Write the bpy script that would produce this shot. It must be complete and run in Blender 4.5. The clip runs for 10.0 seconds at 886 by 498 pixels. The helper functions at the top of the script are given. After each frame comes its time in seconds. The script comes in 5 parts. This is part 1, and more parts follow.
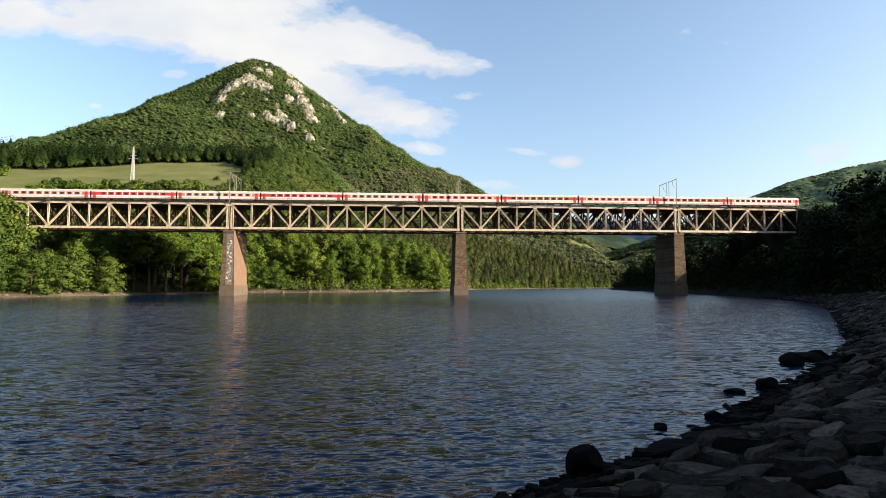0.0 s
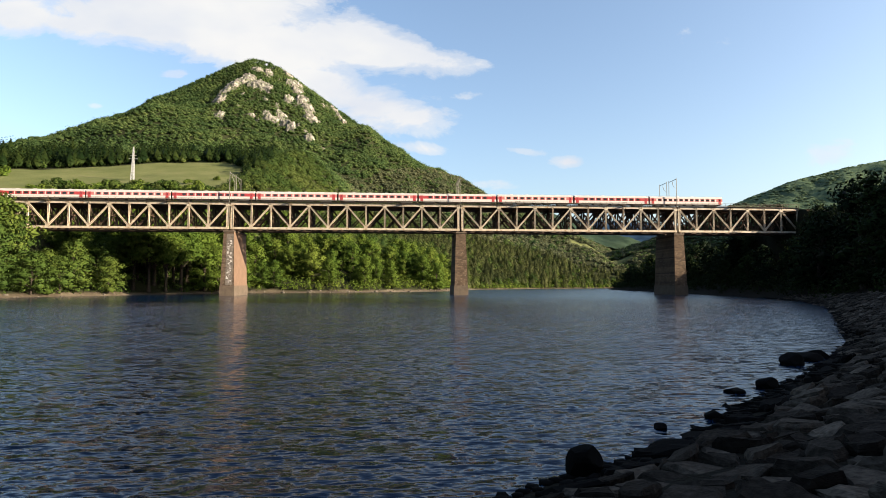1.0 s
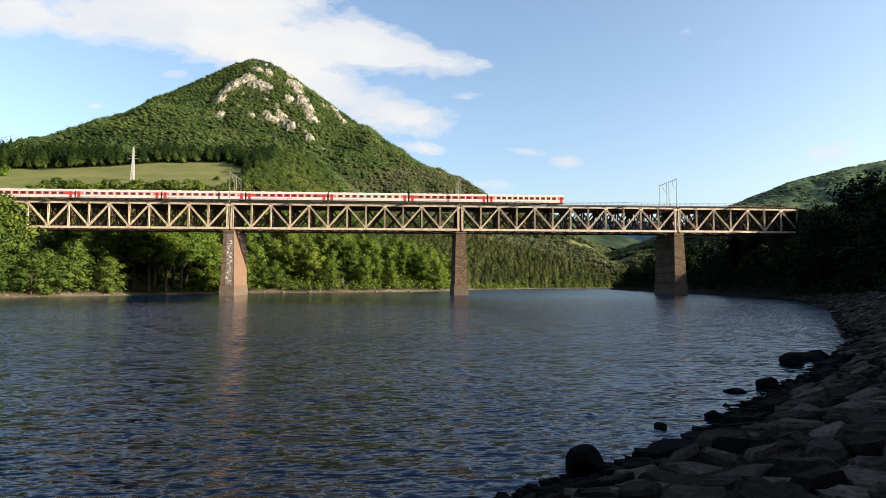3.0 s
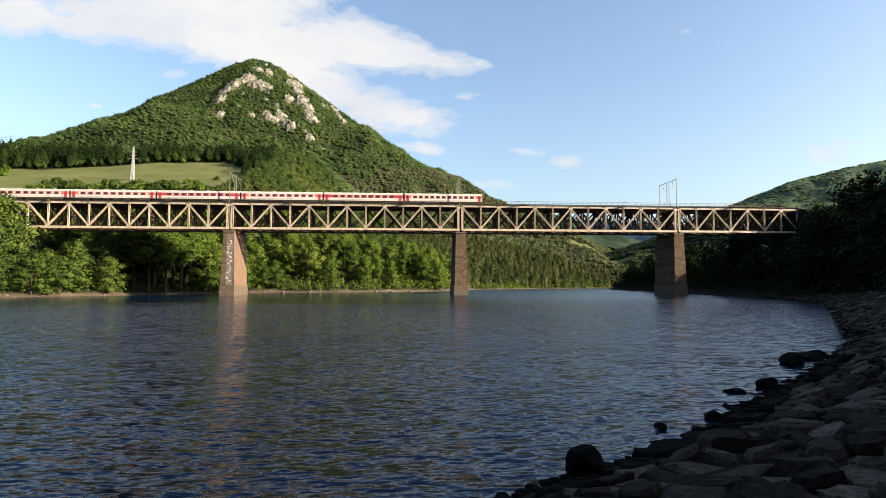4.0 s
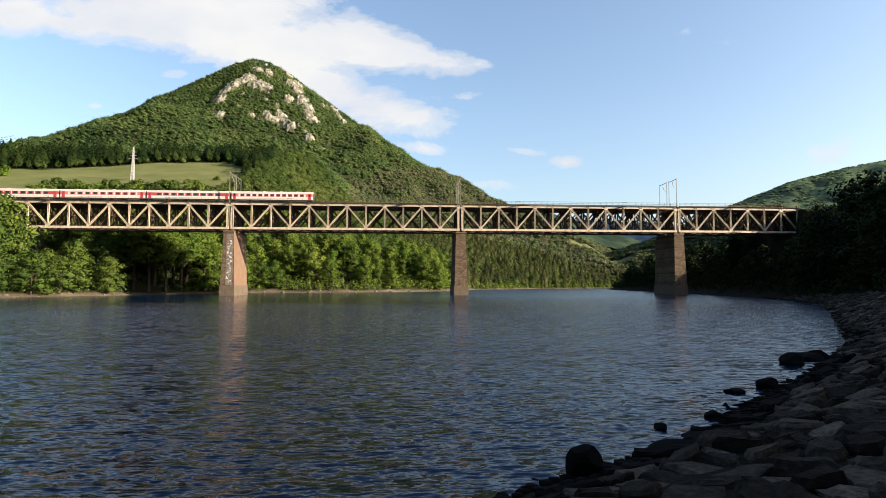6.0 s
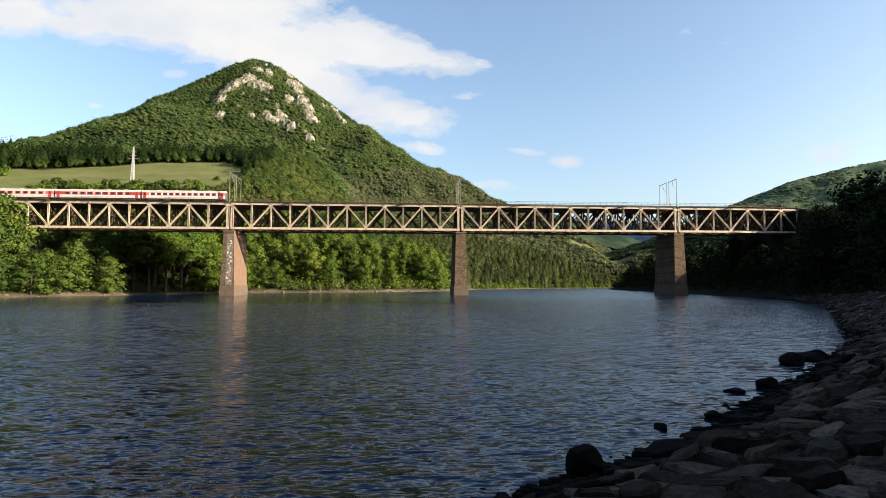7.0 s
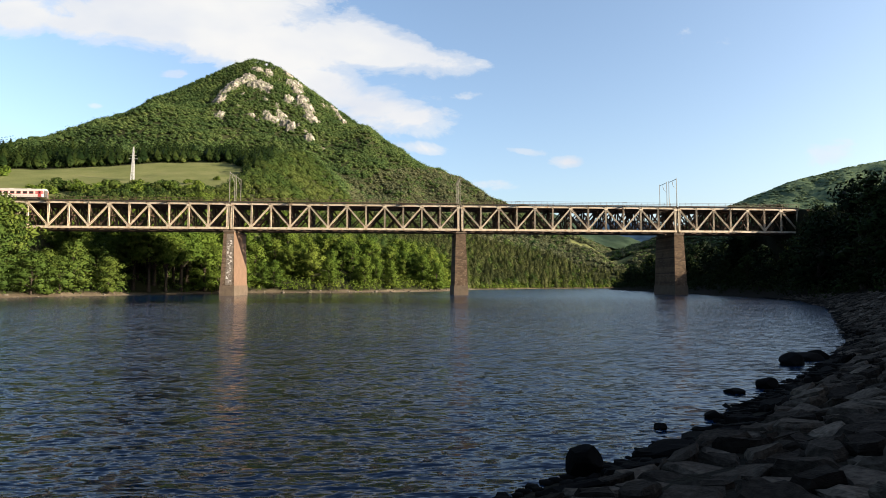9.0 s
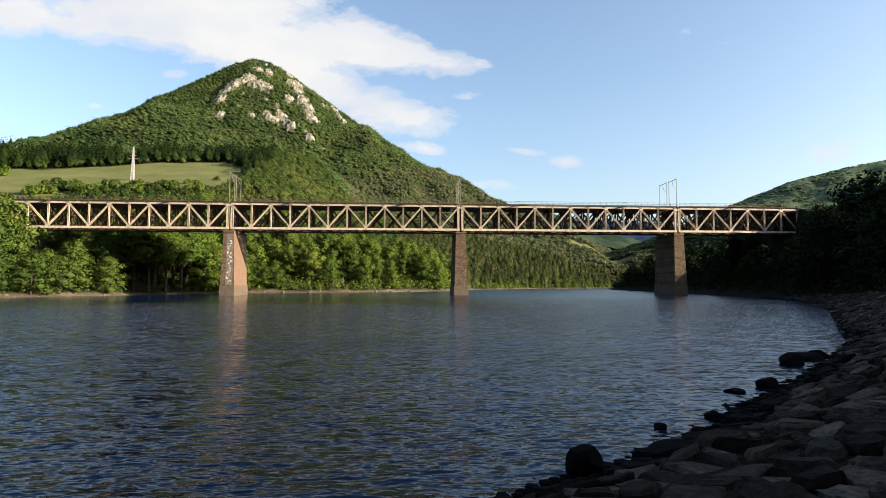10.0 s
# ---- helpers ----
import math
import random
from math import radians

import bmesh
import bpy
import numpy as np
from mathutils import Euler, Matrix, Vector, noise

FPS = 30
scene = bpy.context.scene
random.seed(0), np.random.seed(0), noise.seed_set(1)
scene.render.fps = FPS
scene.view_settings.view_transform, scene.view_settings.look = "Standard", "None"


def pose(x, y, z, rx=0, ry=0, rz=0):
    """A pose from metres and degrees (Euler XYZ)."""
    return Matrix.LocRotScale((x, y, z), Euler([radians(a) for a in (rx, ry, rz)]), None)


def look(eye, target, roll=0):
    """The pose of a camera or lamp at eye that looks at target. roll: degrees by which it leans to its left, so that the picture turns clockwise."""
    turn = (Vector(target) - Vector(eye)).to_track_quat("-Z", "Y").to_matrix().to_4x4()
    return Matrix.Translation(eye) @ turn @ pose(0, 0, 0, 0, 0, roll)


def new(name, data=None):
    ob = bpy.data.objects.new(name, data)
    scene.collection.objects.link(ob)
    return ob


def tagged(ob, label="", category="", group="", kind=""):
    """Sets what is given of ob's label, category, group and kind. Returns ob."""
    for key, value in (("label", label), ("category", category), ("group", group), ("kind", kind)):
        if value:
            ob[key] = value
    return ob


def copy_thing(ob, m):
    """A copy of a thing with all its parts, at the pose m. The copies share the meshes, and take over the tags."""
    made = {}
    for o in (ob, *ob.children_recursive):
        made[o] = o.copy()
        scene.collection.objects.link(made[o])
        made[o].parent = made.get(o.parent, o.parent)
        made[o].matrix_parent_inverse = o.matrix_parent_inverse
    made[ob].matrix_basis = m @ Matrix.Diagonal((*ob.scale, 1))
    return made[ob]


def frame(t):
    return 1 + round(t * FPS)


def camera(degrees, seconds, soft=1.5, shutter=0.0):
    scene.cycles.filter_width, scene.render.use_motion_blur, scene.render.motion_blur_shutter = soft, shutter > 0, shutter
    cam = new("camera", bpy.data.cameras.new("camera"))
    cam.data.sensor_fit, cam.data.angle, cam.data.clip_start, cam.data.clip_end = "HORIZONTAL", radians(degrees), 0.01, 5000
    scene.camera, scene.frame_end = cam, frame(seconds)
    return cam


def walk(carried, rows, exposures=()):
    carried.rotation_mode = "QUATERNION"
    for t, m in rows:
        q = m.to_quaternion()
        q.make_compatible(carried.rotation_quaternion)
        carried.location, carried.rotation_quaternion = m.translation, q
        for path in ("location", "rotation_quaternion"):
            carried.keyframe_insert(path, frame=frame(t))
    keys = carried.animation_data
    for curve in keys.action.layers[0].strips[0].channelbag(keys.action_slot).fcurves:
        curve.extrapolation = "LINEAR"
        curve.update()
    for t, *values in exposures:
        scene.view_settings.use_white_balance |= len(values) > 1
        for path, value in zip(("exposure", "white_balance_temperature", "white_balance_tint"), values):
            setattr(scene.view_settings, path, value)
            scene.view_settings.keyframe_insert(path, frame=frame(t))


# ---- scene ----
# one fixed camera on the stony bank, 3.8 m over the water
EYE = Vector((0.0, 0.0, 3.8))
YAW, PITCH = radians(4.37), radians(3.58)
GAZE = Vector((math.sin(YAW) * math.cos(PITCH), math.cos(YAW) * math.cos(PITCH), math.sin(PITCH)))
cam = camera(77.25, 10.0, soft=0.8)
STAND = look(EYE, EYE + GAZE * 100.0, 0.0)
walk(cam, [(0.0, STAND), (10.0, STAND)], exposures=[(0.0, 1.97), (10.0, 1.97)])

# ---- light: low evening sun from the right, slightly behind the camera ----
SUN_EL, SUN_OFF = radians(18.0), radians(21.0)
TO_SUN = Vector((math.cos(SUN_OFF) * math.cos(SUN_EL), -math.sin(SUN_OFF) * math.cos(SUN_EL), math.sin(SUN_EL)))
sun = new("sun", bpy.data.lights.new("sun", "SUN"))
sun.data.energy, sun.data.angle, sun.data.color = 5.0, radians(0.5), (1.0, 0.86, 0.66)
sun.matrix_world = look(TO_SUN * 500.0, (0, 0, 0))


def ramp(nt, fac, stops, x=0, y=0, mode="LINEAR"):
    n = nt.nodes.new("ShaderNodeValToRGB")
    n.color_ramp.interpolation = mode
    e = n.color_ramp.elements
    while len(e) < len(stops):
        e.new(0.5)
    for k, (p, c) in enumerate(stops):
        e[k].position = p
        e[k].color = (*c, 1.0) if len(c) == 3 else c
    nt.links.new(fac, n.inputs["Fac"])
    return n.outputs["Color"]


def calc(nt, op, a, b=None, c=None, clamp=False):
    n = nt.nodes.new("ShaderNodeMath")
    n.operation, n.use_clamp = op, clamp
    for k, v in enumerate((a, b, c)):
        if v is None:
            continue
        if isinstance(v, (int, float)):
            n.inputs[k].default_value = v
        else:
            nt.links.new(v, n.inputs[k])
    return n.outputs[0]


def blend(nt, fac, a, b, mode="MIX"):
    n = nt.nodes.new("ShaderNodeMix")
    n.data_type, n.blend_type = "RGBA", mode
    for key, v in ((0, fac), (6, a), (7, b)):
        if isinstance(v, (int, float)):
            n.inputs[key].default_value = v
        elif isinstance(v, tuple):
            n.inputs[key].default_value = (*v, 1.0)
        else:
            nt.links.new(v, n.inputs[key])
    return n.outputs[2]


def noise_tex(nt, vec, scale, detail=4.0, rough=0.55, distort=0.0):
    n = nt.nodes.new("ShaderNodeTexNoise")
    n.inputs["Scale"].default_value = scale
    n.inputs["Detail"].default_value = detail
    n.inputs["Roughness"].default_value = rough
    n.inputs["Distortion"].default_value = distort
    if vec is not None:
        nt.links.new(vec, n.inputs["Vector"])
    return n.outputs["Fac"]


def coords(nt, scale=(1, 1, 1), space="Object", turn=(0, 0, 0)):
    t = nt.nodes.new("ShaderNodeTexCoord")
    m = nt.nodes.new("ShaderNodeMapping")
    m.inputs["Scale"].default_value = scale
    m.inputs["Rotation"].default_value = turn
    nt.links.new(t.outputs[space], m.inputs["Vector"])
    return m.outputs["Vector"]


def make_sky():
    w = bpy.data.worlds.new("sky")
    scene.world = w
    w.use_nodes = True
    nt = w.node_tree
    nt.nodes.clear()
    sky = nt.nodes.new("ShaderNodeTexSky")
    sky.sky_type, sky.sun_disc = "NISHITA", False
    sky.sun_elevation, sky.sun_rotation = SUN_EL, radians(90.0) + SUN_OFF
    sky.air_density, sky.dust_density, sky.ozone_density = 1.0, 2.6, 1.5
    # evening clouds: soft drifts of broken cloud, shaped in x/y and z/y
    tc = nt.nodes.new("ShaderNodeTexCoord")
    sep = nt.nodes.new("ShaderNodeSeparateXYZ")
    nt.links.new(tc.outputs["Generated"], sep.inputs[0])
    depth = calc(nt, "MAXIMUM", sep.outputs[1], 0.02)
    a = calc(nt, "DIVIDE", sep.outputs[0], depth)
    e = calc(nt, "DIVIDE", sep.outputs[2], depth)
    comb = nt.nodes.new("ShaderNodeCombineXYZ")
    nt.links.new(a, comb.inputs[0])
    nt.links.new(e, comb.inputs[1])
    mp = nt.nodes.new("ShaderNodeMapping")
    mp.inputs["Scale"].default_value = (3.2, 6.0, 1.0)
    mp.inputs["Rotation"].default_value = (0, 0, radians(8))
    nt.links.new(comb.outputs[0], mp.inputs["Vector"])
    fine = noise_tex(nt, mp.outputs["Vector"], 2.0, 8.0, 0.62, 0.35)
    total = None
    # centre, half lengths, lean and weight of each drift
    for ca, ce, la, le, lean, wgt in ((-0.679, 0.476, 0.071, 0.043, 0, 1.0), (-0.578, 0.456, 0.067, 0.027, -8, 0.8), (-0.386, 0.489, 0.240, 0.065, 0, 1.15), (-0.236, 0.431, 0.193, 0.055, -6, 1.1),
                                      (-0.094, 0.436, 0.155, 0.049, -10, 1.05), (0.051, 0.420, 0.100, 0.028, -6, 0.85), (0.141, 0.410, 0.043, 0.013, -6, 0.55), (-0.154, 0.361, 0.133, 0.042, -14, 0.95),
                                      (-0.021, 0.306, 0.124, 0.036, -6, 0.78), (-0.072, 0.337, 0.093, 0.032, 0, 0.52), (0.114, 0.345, 0.095, 0.013, 4, 0.5), (0.031, 0.248, 0.057, 0.015, -6, 0.6),
                                      (-0.414, 0.374, 0.043, 0.013, 2, 0.55), (-0.535, 0.311, 0.021, 0.008, 0, 0.52), (0.219, 0.245, 0.047, 0.010, -6, 0.5), (0.304, 0.225, 0.032, 0.014, 0, 0.52),
                                      (0.164, 0.183, 0.063, 0.019, 0, 0.5), (0.865, 0.257, 0.130, 0.038, 10, 0.42), (0.632, 0.483, 0.233, 0.056, 5, 0.2)):
        ma = calc(nt, "SUBTRACT", a, ca)
        me = calc(nt, "SUBTRACT", e, ce)
        cs, sn = math.cos(radians(lean)), math.sin(radians(lean))
        u = calc(nt, "ADD", calc(nt, "MULTIPLY", ma, cs / la), calc(nt, "MULTIPLY", me, sn / la))
        v = calc(nt, "SUBTRACT", calc(nt, "MULTIPLY", me, cs / le), calc(nt, "MULTIPLY", ma, sn / le))
        r2 = calc(nt, "ADD", calc(nt, "MULTIPLY", u, u), calc(nt, "MULTIPLY", v, v))
        blob = calc(nt, "MULTIPLY", calc(nt, "EXPONENT", calc(nt, "MULTIPLY", r2, -0.8)), wgt)
        total = blob if total is None else calc(nt, "MAXIMUM", total, blob)
    density = calc(nt, "ADD", total, calc(nt, "MULTIPLY", calc(nt, "SUBTRACT", fine, 0.5), 1.45))
    cover = ramp(nt, density, [(0.32, (0, 0, 0)), (0.50, (0.50, 0.50, 0.50)), (0.72, (0.97, 0.97, 0.97))], mode="EASE")
    front = calc(nt, "GREATER_THAN", sep.outputs[1], 0.03)
    cover = calc(nt, "MULTIPLY", cover, front)
    light = nt.nodes.new("ShaderNodeBackground")
    light.inputs["Strength"].default_value = 0.078
    nt.links.new(sky.outputs[0], light.inputs["Color"])
    cloud = nt.nodes.new("ShaderNodeBackground")
    shade = noise_tex(nt, mp.outputs["Vector"], 1.1, 4.0, 0.5)
    nt.links.new(ramp(nt, shade, [(0.35, (0.80, 0.84, 0.92)), (0.62, (1.0, 0.99, 0.97))]), cloud.inputs["Color"])
    cloud.inputs["Strength"].default_value = 0.245
    mix = nt.nodes.new("ShaderNodeMixShader")
    nt.links.new(cover, mix.inputs[0])
    nt.links.new(light.outputs[0], mix.inputs[1])
    nt.links.new(cloud.outputs[0], mix.inputs[2])
    out = nt.nodes.new("ShaderNodeOutputWorld")
    nt.links.new(mix.outputs[0], out.inputs["Surface"])


make_sky()


# ---- materials ----
def base_material(name, rough=0.7, metal=0.0):
    m = bpy.data.materials.new(name)
    m.use_nodes = True
    nt = m.node_tree
    b = nt.nodes["Principled BSDF"]
    b.inputs["Roughness"].default_value = rough
    b.inputs["Metallic"].default_value = metal
    return m, nt, b


def bump(nt, b, height, strength=0.5, distance=0.05):
    n = nt.nodes.new("ShaderNodeBump")
    n.inputs["Strength"].default_value = strength
    n.inputs["Distance"].default_value = distance
    nt.links.new(height, n.inputs["Height"])
    nt.links.new(n.outputs[0], b.inputs["Normal"])
    return n


def mottled(name, dark, light, scale=1.0, rough=0.75, fine=12.0, relief=0.3, depth=0.03, metal=0.0, spots=None, gloss=0.35):
    """A surface of two tones with coarse stains, fine grain and relief."""
    m, nt, b = base_material(name, rough, metal)
    b.inputs["Specular IOR Level"].default_value = gloss
    v = coords(nt)
    big = noise_tex(nt, v, scale, 5.0, 0.6)
    small = noise_tex(nt, v, scale * fine, 4.0, 0.65)
    both = calc(nt, "ADD", calc(nt, "MULTIPLY", big, 0.62), calc(nt, "MULTIPLY", small, 0.38))
    col = ramp(nt, both, [(0.34, dark), (0.64, light)])
    if spots:
        s = noise_tex(nt, v, scale * 3.1, 6.0, 0.52)
        col = blend(nt, ramp(nt, s, [(0.56, (0, 0, 0)), (0.66, (1, 1, 1))]), col, spots)
    nt.links.new(col, b.inputs["Base Color"])
    bump(nt, b, small, relief, depth)
    return m


def leafy(name, dark, mid, light, glow=0.3, wood=False, fine=True):
    """Leaves: tone varies from tree to tree and from clump to clump; some light passes through."""
    m, nt, b = base_material(name, 0.62)
    info = nt.nodes.new("ShaderNodeObjectInfo")
    geo = nt.nodes.new("ShaderNodeNewGeometry")
    mixed = calc(nt, "ADD", calc(nt, "MULTIPLY", info.outputs["Random"], 0.6),
                 calc(nt, "MULTIPLY", geo.outputs["Random Per Island"], 0.4))
    v = coords(nt)
    wide = noise_tex(nt, v, 0.02 if wood else 0.05, 3.0, 0.5)
    if wood:
        mixed = calc(nt, "ADD", calc(nt, "MULTIPLY", geo.outputs["Random Per Island"], 0.40), calc(nt, "MULTIPLY", noise_tex(nt, v, 0.07, 2.0, 0.5), 0.60))
    mixed = calc(nt, "ADD", calc(nt, "MULTIPLY", mixed, 0.5), calc(nt, "MULTIPLY", wide, 0.5))
    col = ramp(nt, mixed, [(0.38, dark), (0.49, mid), (0.61, light)] if wood else [(0.27, dark), (0.48, mid), (0.70, light)])
    nt.links.new(col, b.inputs["Base Color"])
    b.inputs["Specular IOR Level"].default_value = 0.03
    if wood and fine:
        bump(nt, b, noise_tex(nt, v, 0.7, 3.0, 0.6), 0.6, 0.7)
    tr = nt.nodes.new("ShaderNodeBsdfTranslucent")
    nt.links.new(col, tr.inputs["Color"])
    mx = nt.nodes.new("ShaderNodeMixShader")
    mx.inputs[0].default_value = 0.42 if wood else glow
    nt.links.new(b.outputs[0], mx.inputs[1])
    nt.links.new(tr.outputs[0], mx.inputs[2])
    nt.links.new(mx.outputs[0], nt.nodes["Material Output"].inputs["Surface"])
    return m


M_LEAF = leafy("broad_leaves", (0.040, 0.072, 0.013), (0.072, 0.110, 0.017), (0.110, 0.138, 0.025), 0.42)
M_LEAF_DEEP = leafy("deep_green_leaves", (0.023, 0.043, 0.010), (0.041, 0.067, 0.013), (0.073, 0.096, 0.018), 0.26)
# near-black leaf colour: the right bank's shade is put into it
M_LEAF_SHADED = leafy("shade_darkened_leaves", (0.004, 0.008, 0.0035), (0.008, 0.015, 0.005), (0.020, 0.030, 0.008), 0.12)
M_FOREST = leafy("mountain_forest", (0.0304, 0.0538, 0.01988), (0.0538, 0.0877, 0.02806), (0.0959, 0.1263, 0.0421), wood=True)
M_HILL = leafy("hillside_leaves", (0.02624, 0.04756, 0.0123), (0.04428, 0.06724, 0.01558), (0.06888, 0.08528, 0.02296), wood=True)
# leaf colour darkened for the shade on the wood's side
M_WOOD_SHADE = leafy("shade_dark_wood", (0.005704, 0.01368, 0.003993), (0.01255, 0.02395, 0.006274), (0.02738, 0.03993, 0.009126), wood=True)
# leaf colour raised to stand in for haze and soft light on this slope
M_SIDE = leafy("side_hill_hazy_leaves", (0.08076, 0.1211, 0.07179), (0.1167, 0.1661, 0.09423), (0.1615, 0.2132, 0.1211), wood=True)
M_CONIFER = leafy("brownish_conifers", (0.0535, 0.0641, 0.0351), (0.0810, 0.0911, 0.0474), (0.1102, 0.1148, 0.0632), wood=True)
M_MIXED = leafy("mixed_leaves", (0.0309, 0.0387, 0.0145), (0.0500, 0.0581, 0.0206), (0.0736, 0.0789, 0.0289), wood=True)
# blue base colour stands in for the haze of distance
M_HAZE_BLUE = leafy("haze_blue_forest", (0.019, 0.040, 0.074), (0.022, 0.046, 0.084), (0.026, 0.052, 0.092), wood=True, fine=False)
M_GREENHILL = leafy("far_broadleaves", (0.022, 0.040, 0.026), (0.030, 0.050, 0.032), (0.040, 0.062, 0.038), wood=True, fine=False)
M_BARK = mottled("bark", (0.012, 0.009, 0.007), (0.045, 0.035, 0.026), 2.0, 0.9, gloss=0.1)
M_STEEL = mottled("cream_bridge_paint", (0.258, 0.2016, 0.1416), (0.414, 0.3576, 0.276), 0.6, 0.5, 9.0, 0.15, 0.01, spots=(0.204, 0.126, 0.0696))
# rust brown, darkened to carry the deck's shade on inner members
M_RUST_SHADE = mottled("rusty_shaded_steel", (0.032, 0.020, 0.013), (0.095, 0.058, 0.038), 0.8, 0.8)
M_DARK = mottled("tarred_timber", (0.0132, 0.0102, 0.0078), (0.036, 0.027, 0.021), 1.2, 0.85)
M_RAIL = mottled("rail_steel", (0.12, 0.09, 0.07), (0.30, 0.25, 0.21), 1.0, 0.4, metal=0.8)
M_GALV = mottled("galvanised_steel", (0.10, 0.092, 0.078), (0.22, 0.205, 0.175), 1.5, 0.6, metal=0.2)
M_RUBBLE = mottled("dark_rubble", (0.050, 0.042, 0.036), (0.150, 0.124, 0.102), 1.4, 0.9, 4.0, 0.8, 0.1)
M_MARK = mottled("faded_white_paint", (0.238, 0.21, 0.189), (0.406, 0.378, 0.35), 2.0, 0.8)
M_PYLON = mottled("white_pylon_paint", (0.2124, 0.2124, 0.2124), (0.3034, 0.3034, 0.3034), 1.0, 0.5)


def rock_material():
    """Pale limestone with dark upright stains and ledges of scrub."""
    m, nt, b = base_material("limestone", 0.92)
    b.inputs["Specular IOR Level"].default_value = 0.15
    streak = noise_tex(nt, coords(nt, (1.0, 1.0, 0.22)), 0.42, 6.0, 0.7, 0.6)
    patch = noise_tex(nt, coords(nt), 0.16, 5.0, 0.65)
    grain = noise_tex(nt, coords(nt), 2.0, 4.0, 0.6)
    both = calc(nt, "ADD", calc(nt, "MULTIPLY", streak, 0.7), calc(nt, "MULTIPLY", patch, 0.3))
    col = ramp(nt, both, [(0.43, (0.034, 0.031, 0.028)), (0.53, (0.150, 0.134, 0.121)), (0.63, (0.36, 0.315, 0.288))])
    scrub = ramp(nt, noise_tex(nt, coords(nt), 0.5, 5.0, 0.52), [(0.54, (0, 0, 0)), (0.60, (1, 1, 1))])
    col = blend(nt, scrub, col, (0.045, 0.070, 0.018))
    nt.links.new(col, b.inputs["Base Color"])
    bump(nt, b, calc(nt, "ADD", streak, calc(nt, "MULTIPLY", grain, 0.3)), 1.0, 1.2)
    return m


M_ROCK = rock_material()


def stone_material():
    """Grey bank stone: each stone has a tone of its own, with lichen patches and pitted faces."""
    m, nt, b = base_material("bank_stone", 0.95)
    b.inputs["Specular IOR Level"].default_value = 0.05
    info = nt.nodes.new("ShaderNodeObjectInfo")
    geo = nt.nodes.new("ShaderNodeNewGeometry")
    v = coords(nt)
    tone = calc(nt, "FRACT", calc(nt, "ADD", info.outputs["Random"], geo.outputs["Random Per Island"]))
    big = noise_tex(nt, v, 1.3, 5.0, 0.6)
    small = noise_tex(nt, v, 9.0, 6.0, 0.52)
    cracks = noise_tex(nt, coords(nt, (1, 1, 3)), 4.0, 6.0, 0.65, 1.2)
    both = calc(nt, "ADD", calc(nt, "MULTIPLY", big, 0.5), calc(nt, "MULTIPLY", small, 0.5))
    col = ramp(nt, both, [(0.32, (0.024, 0.022, 0.020)), (0.50, (0.080, 0.073, 0.066)), (0.68, (0.160, 0.147, 0.134))])
    col = blend(nt, 1.0, col, ramp(nt, tone, [(0.0, (0.10, 0.088, 0.075)), (0.5, (0.34, 0.31, 0.275)), (1.0, (0.88, 0.80, 0.70))]), "MULTIPLY")
    nt.links.new(col, b.inputs["Base Color"])
    bump(nt, b, calc(nt, "ADD", calc(nt, "MULTIPLY", cracks, 1.0), calc(nt, "MULTIPLY", small, 0.6)), 1.0, 0.06)
    return m


M_STONE = stone_material()
M_SHORE = mottled("pale_shore_stone", (0.034, 0.028, 0.021), (0.120, 0.100, 0.078), 1.2, 0.9, 6.0, 0.5, 0.05)
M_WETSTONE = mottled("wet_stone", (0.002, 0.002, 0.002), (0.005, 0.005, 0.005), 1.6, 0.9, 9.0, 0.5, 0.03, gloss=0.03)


def masonry():
    m, nt, b = base_material("pier_masonry", 0.92)
    b.inputs["Specular IOR Level"].default_value = 0.08
    v = coords(nt)
    br = nt.nodes.new("ShaderNodeTexBrick")
    mp = coords(nt, (1, 1, 1), "Object", (radians(90), 0, 0))
    nt.links.new(mp, br.inputs["Vector"])
    br.inputs["Scale"].default_value = 1.0
    br.inputs["Brick Width"].default_value = 0.95
    br.inputs["Row Height"].default_value = 0.48
    br.inputs["Mortar Size"].default_value = 0.035
    br.inputs["Color1"].default_value = (0.060, 0.045, 0.033, 1)
    br.inputs["Color2"].default_value = (0.118, 0.087, 0.061, 1)
    br.inputs["Mortar"].default_value = (0.080, 0.060, 0.043, 1)
    n = noise_tex(nt, v, 0.35, 6.0, 0.65)
    s = noise_tex(nt, v, 2.6, 5.0, 0.52)
    col = blend(nt, 0.75, br.outputs["Color"], ramp(nt, n, [(0.3, (0.45, 0.42, 0.40)), (0.7, (1.15, 1.05, 0.98))]), "MULTIPLY")
    col = blend(nt, ramp(nt, s, [(0.63, (0, 0, 0)), (0.70, (1, 1, 1))]), col, (0.22, 0.18, 0.145))
    nt.links.new(col, b.inputs["Base Color"])
    bump(nt, b, br.outputs["Fac"], -0.6, 0.06)
    return m


M_MASON = masonry()
M_PLASTER = mottled("smooth_pier_stone", (0.085, 0.051, 0.032), (0.128, 0.077, 0.0495), 0.4, 0.85, 8.0, 0.3, 0.02)
M_PLINTH = mottled("pale_plinth_stone", (0.051, 0.036, 0.024), (0.087, 0.0645, 0.045), 0.7, 0.85)


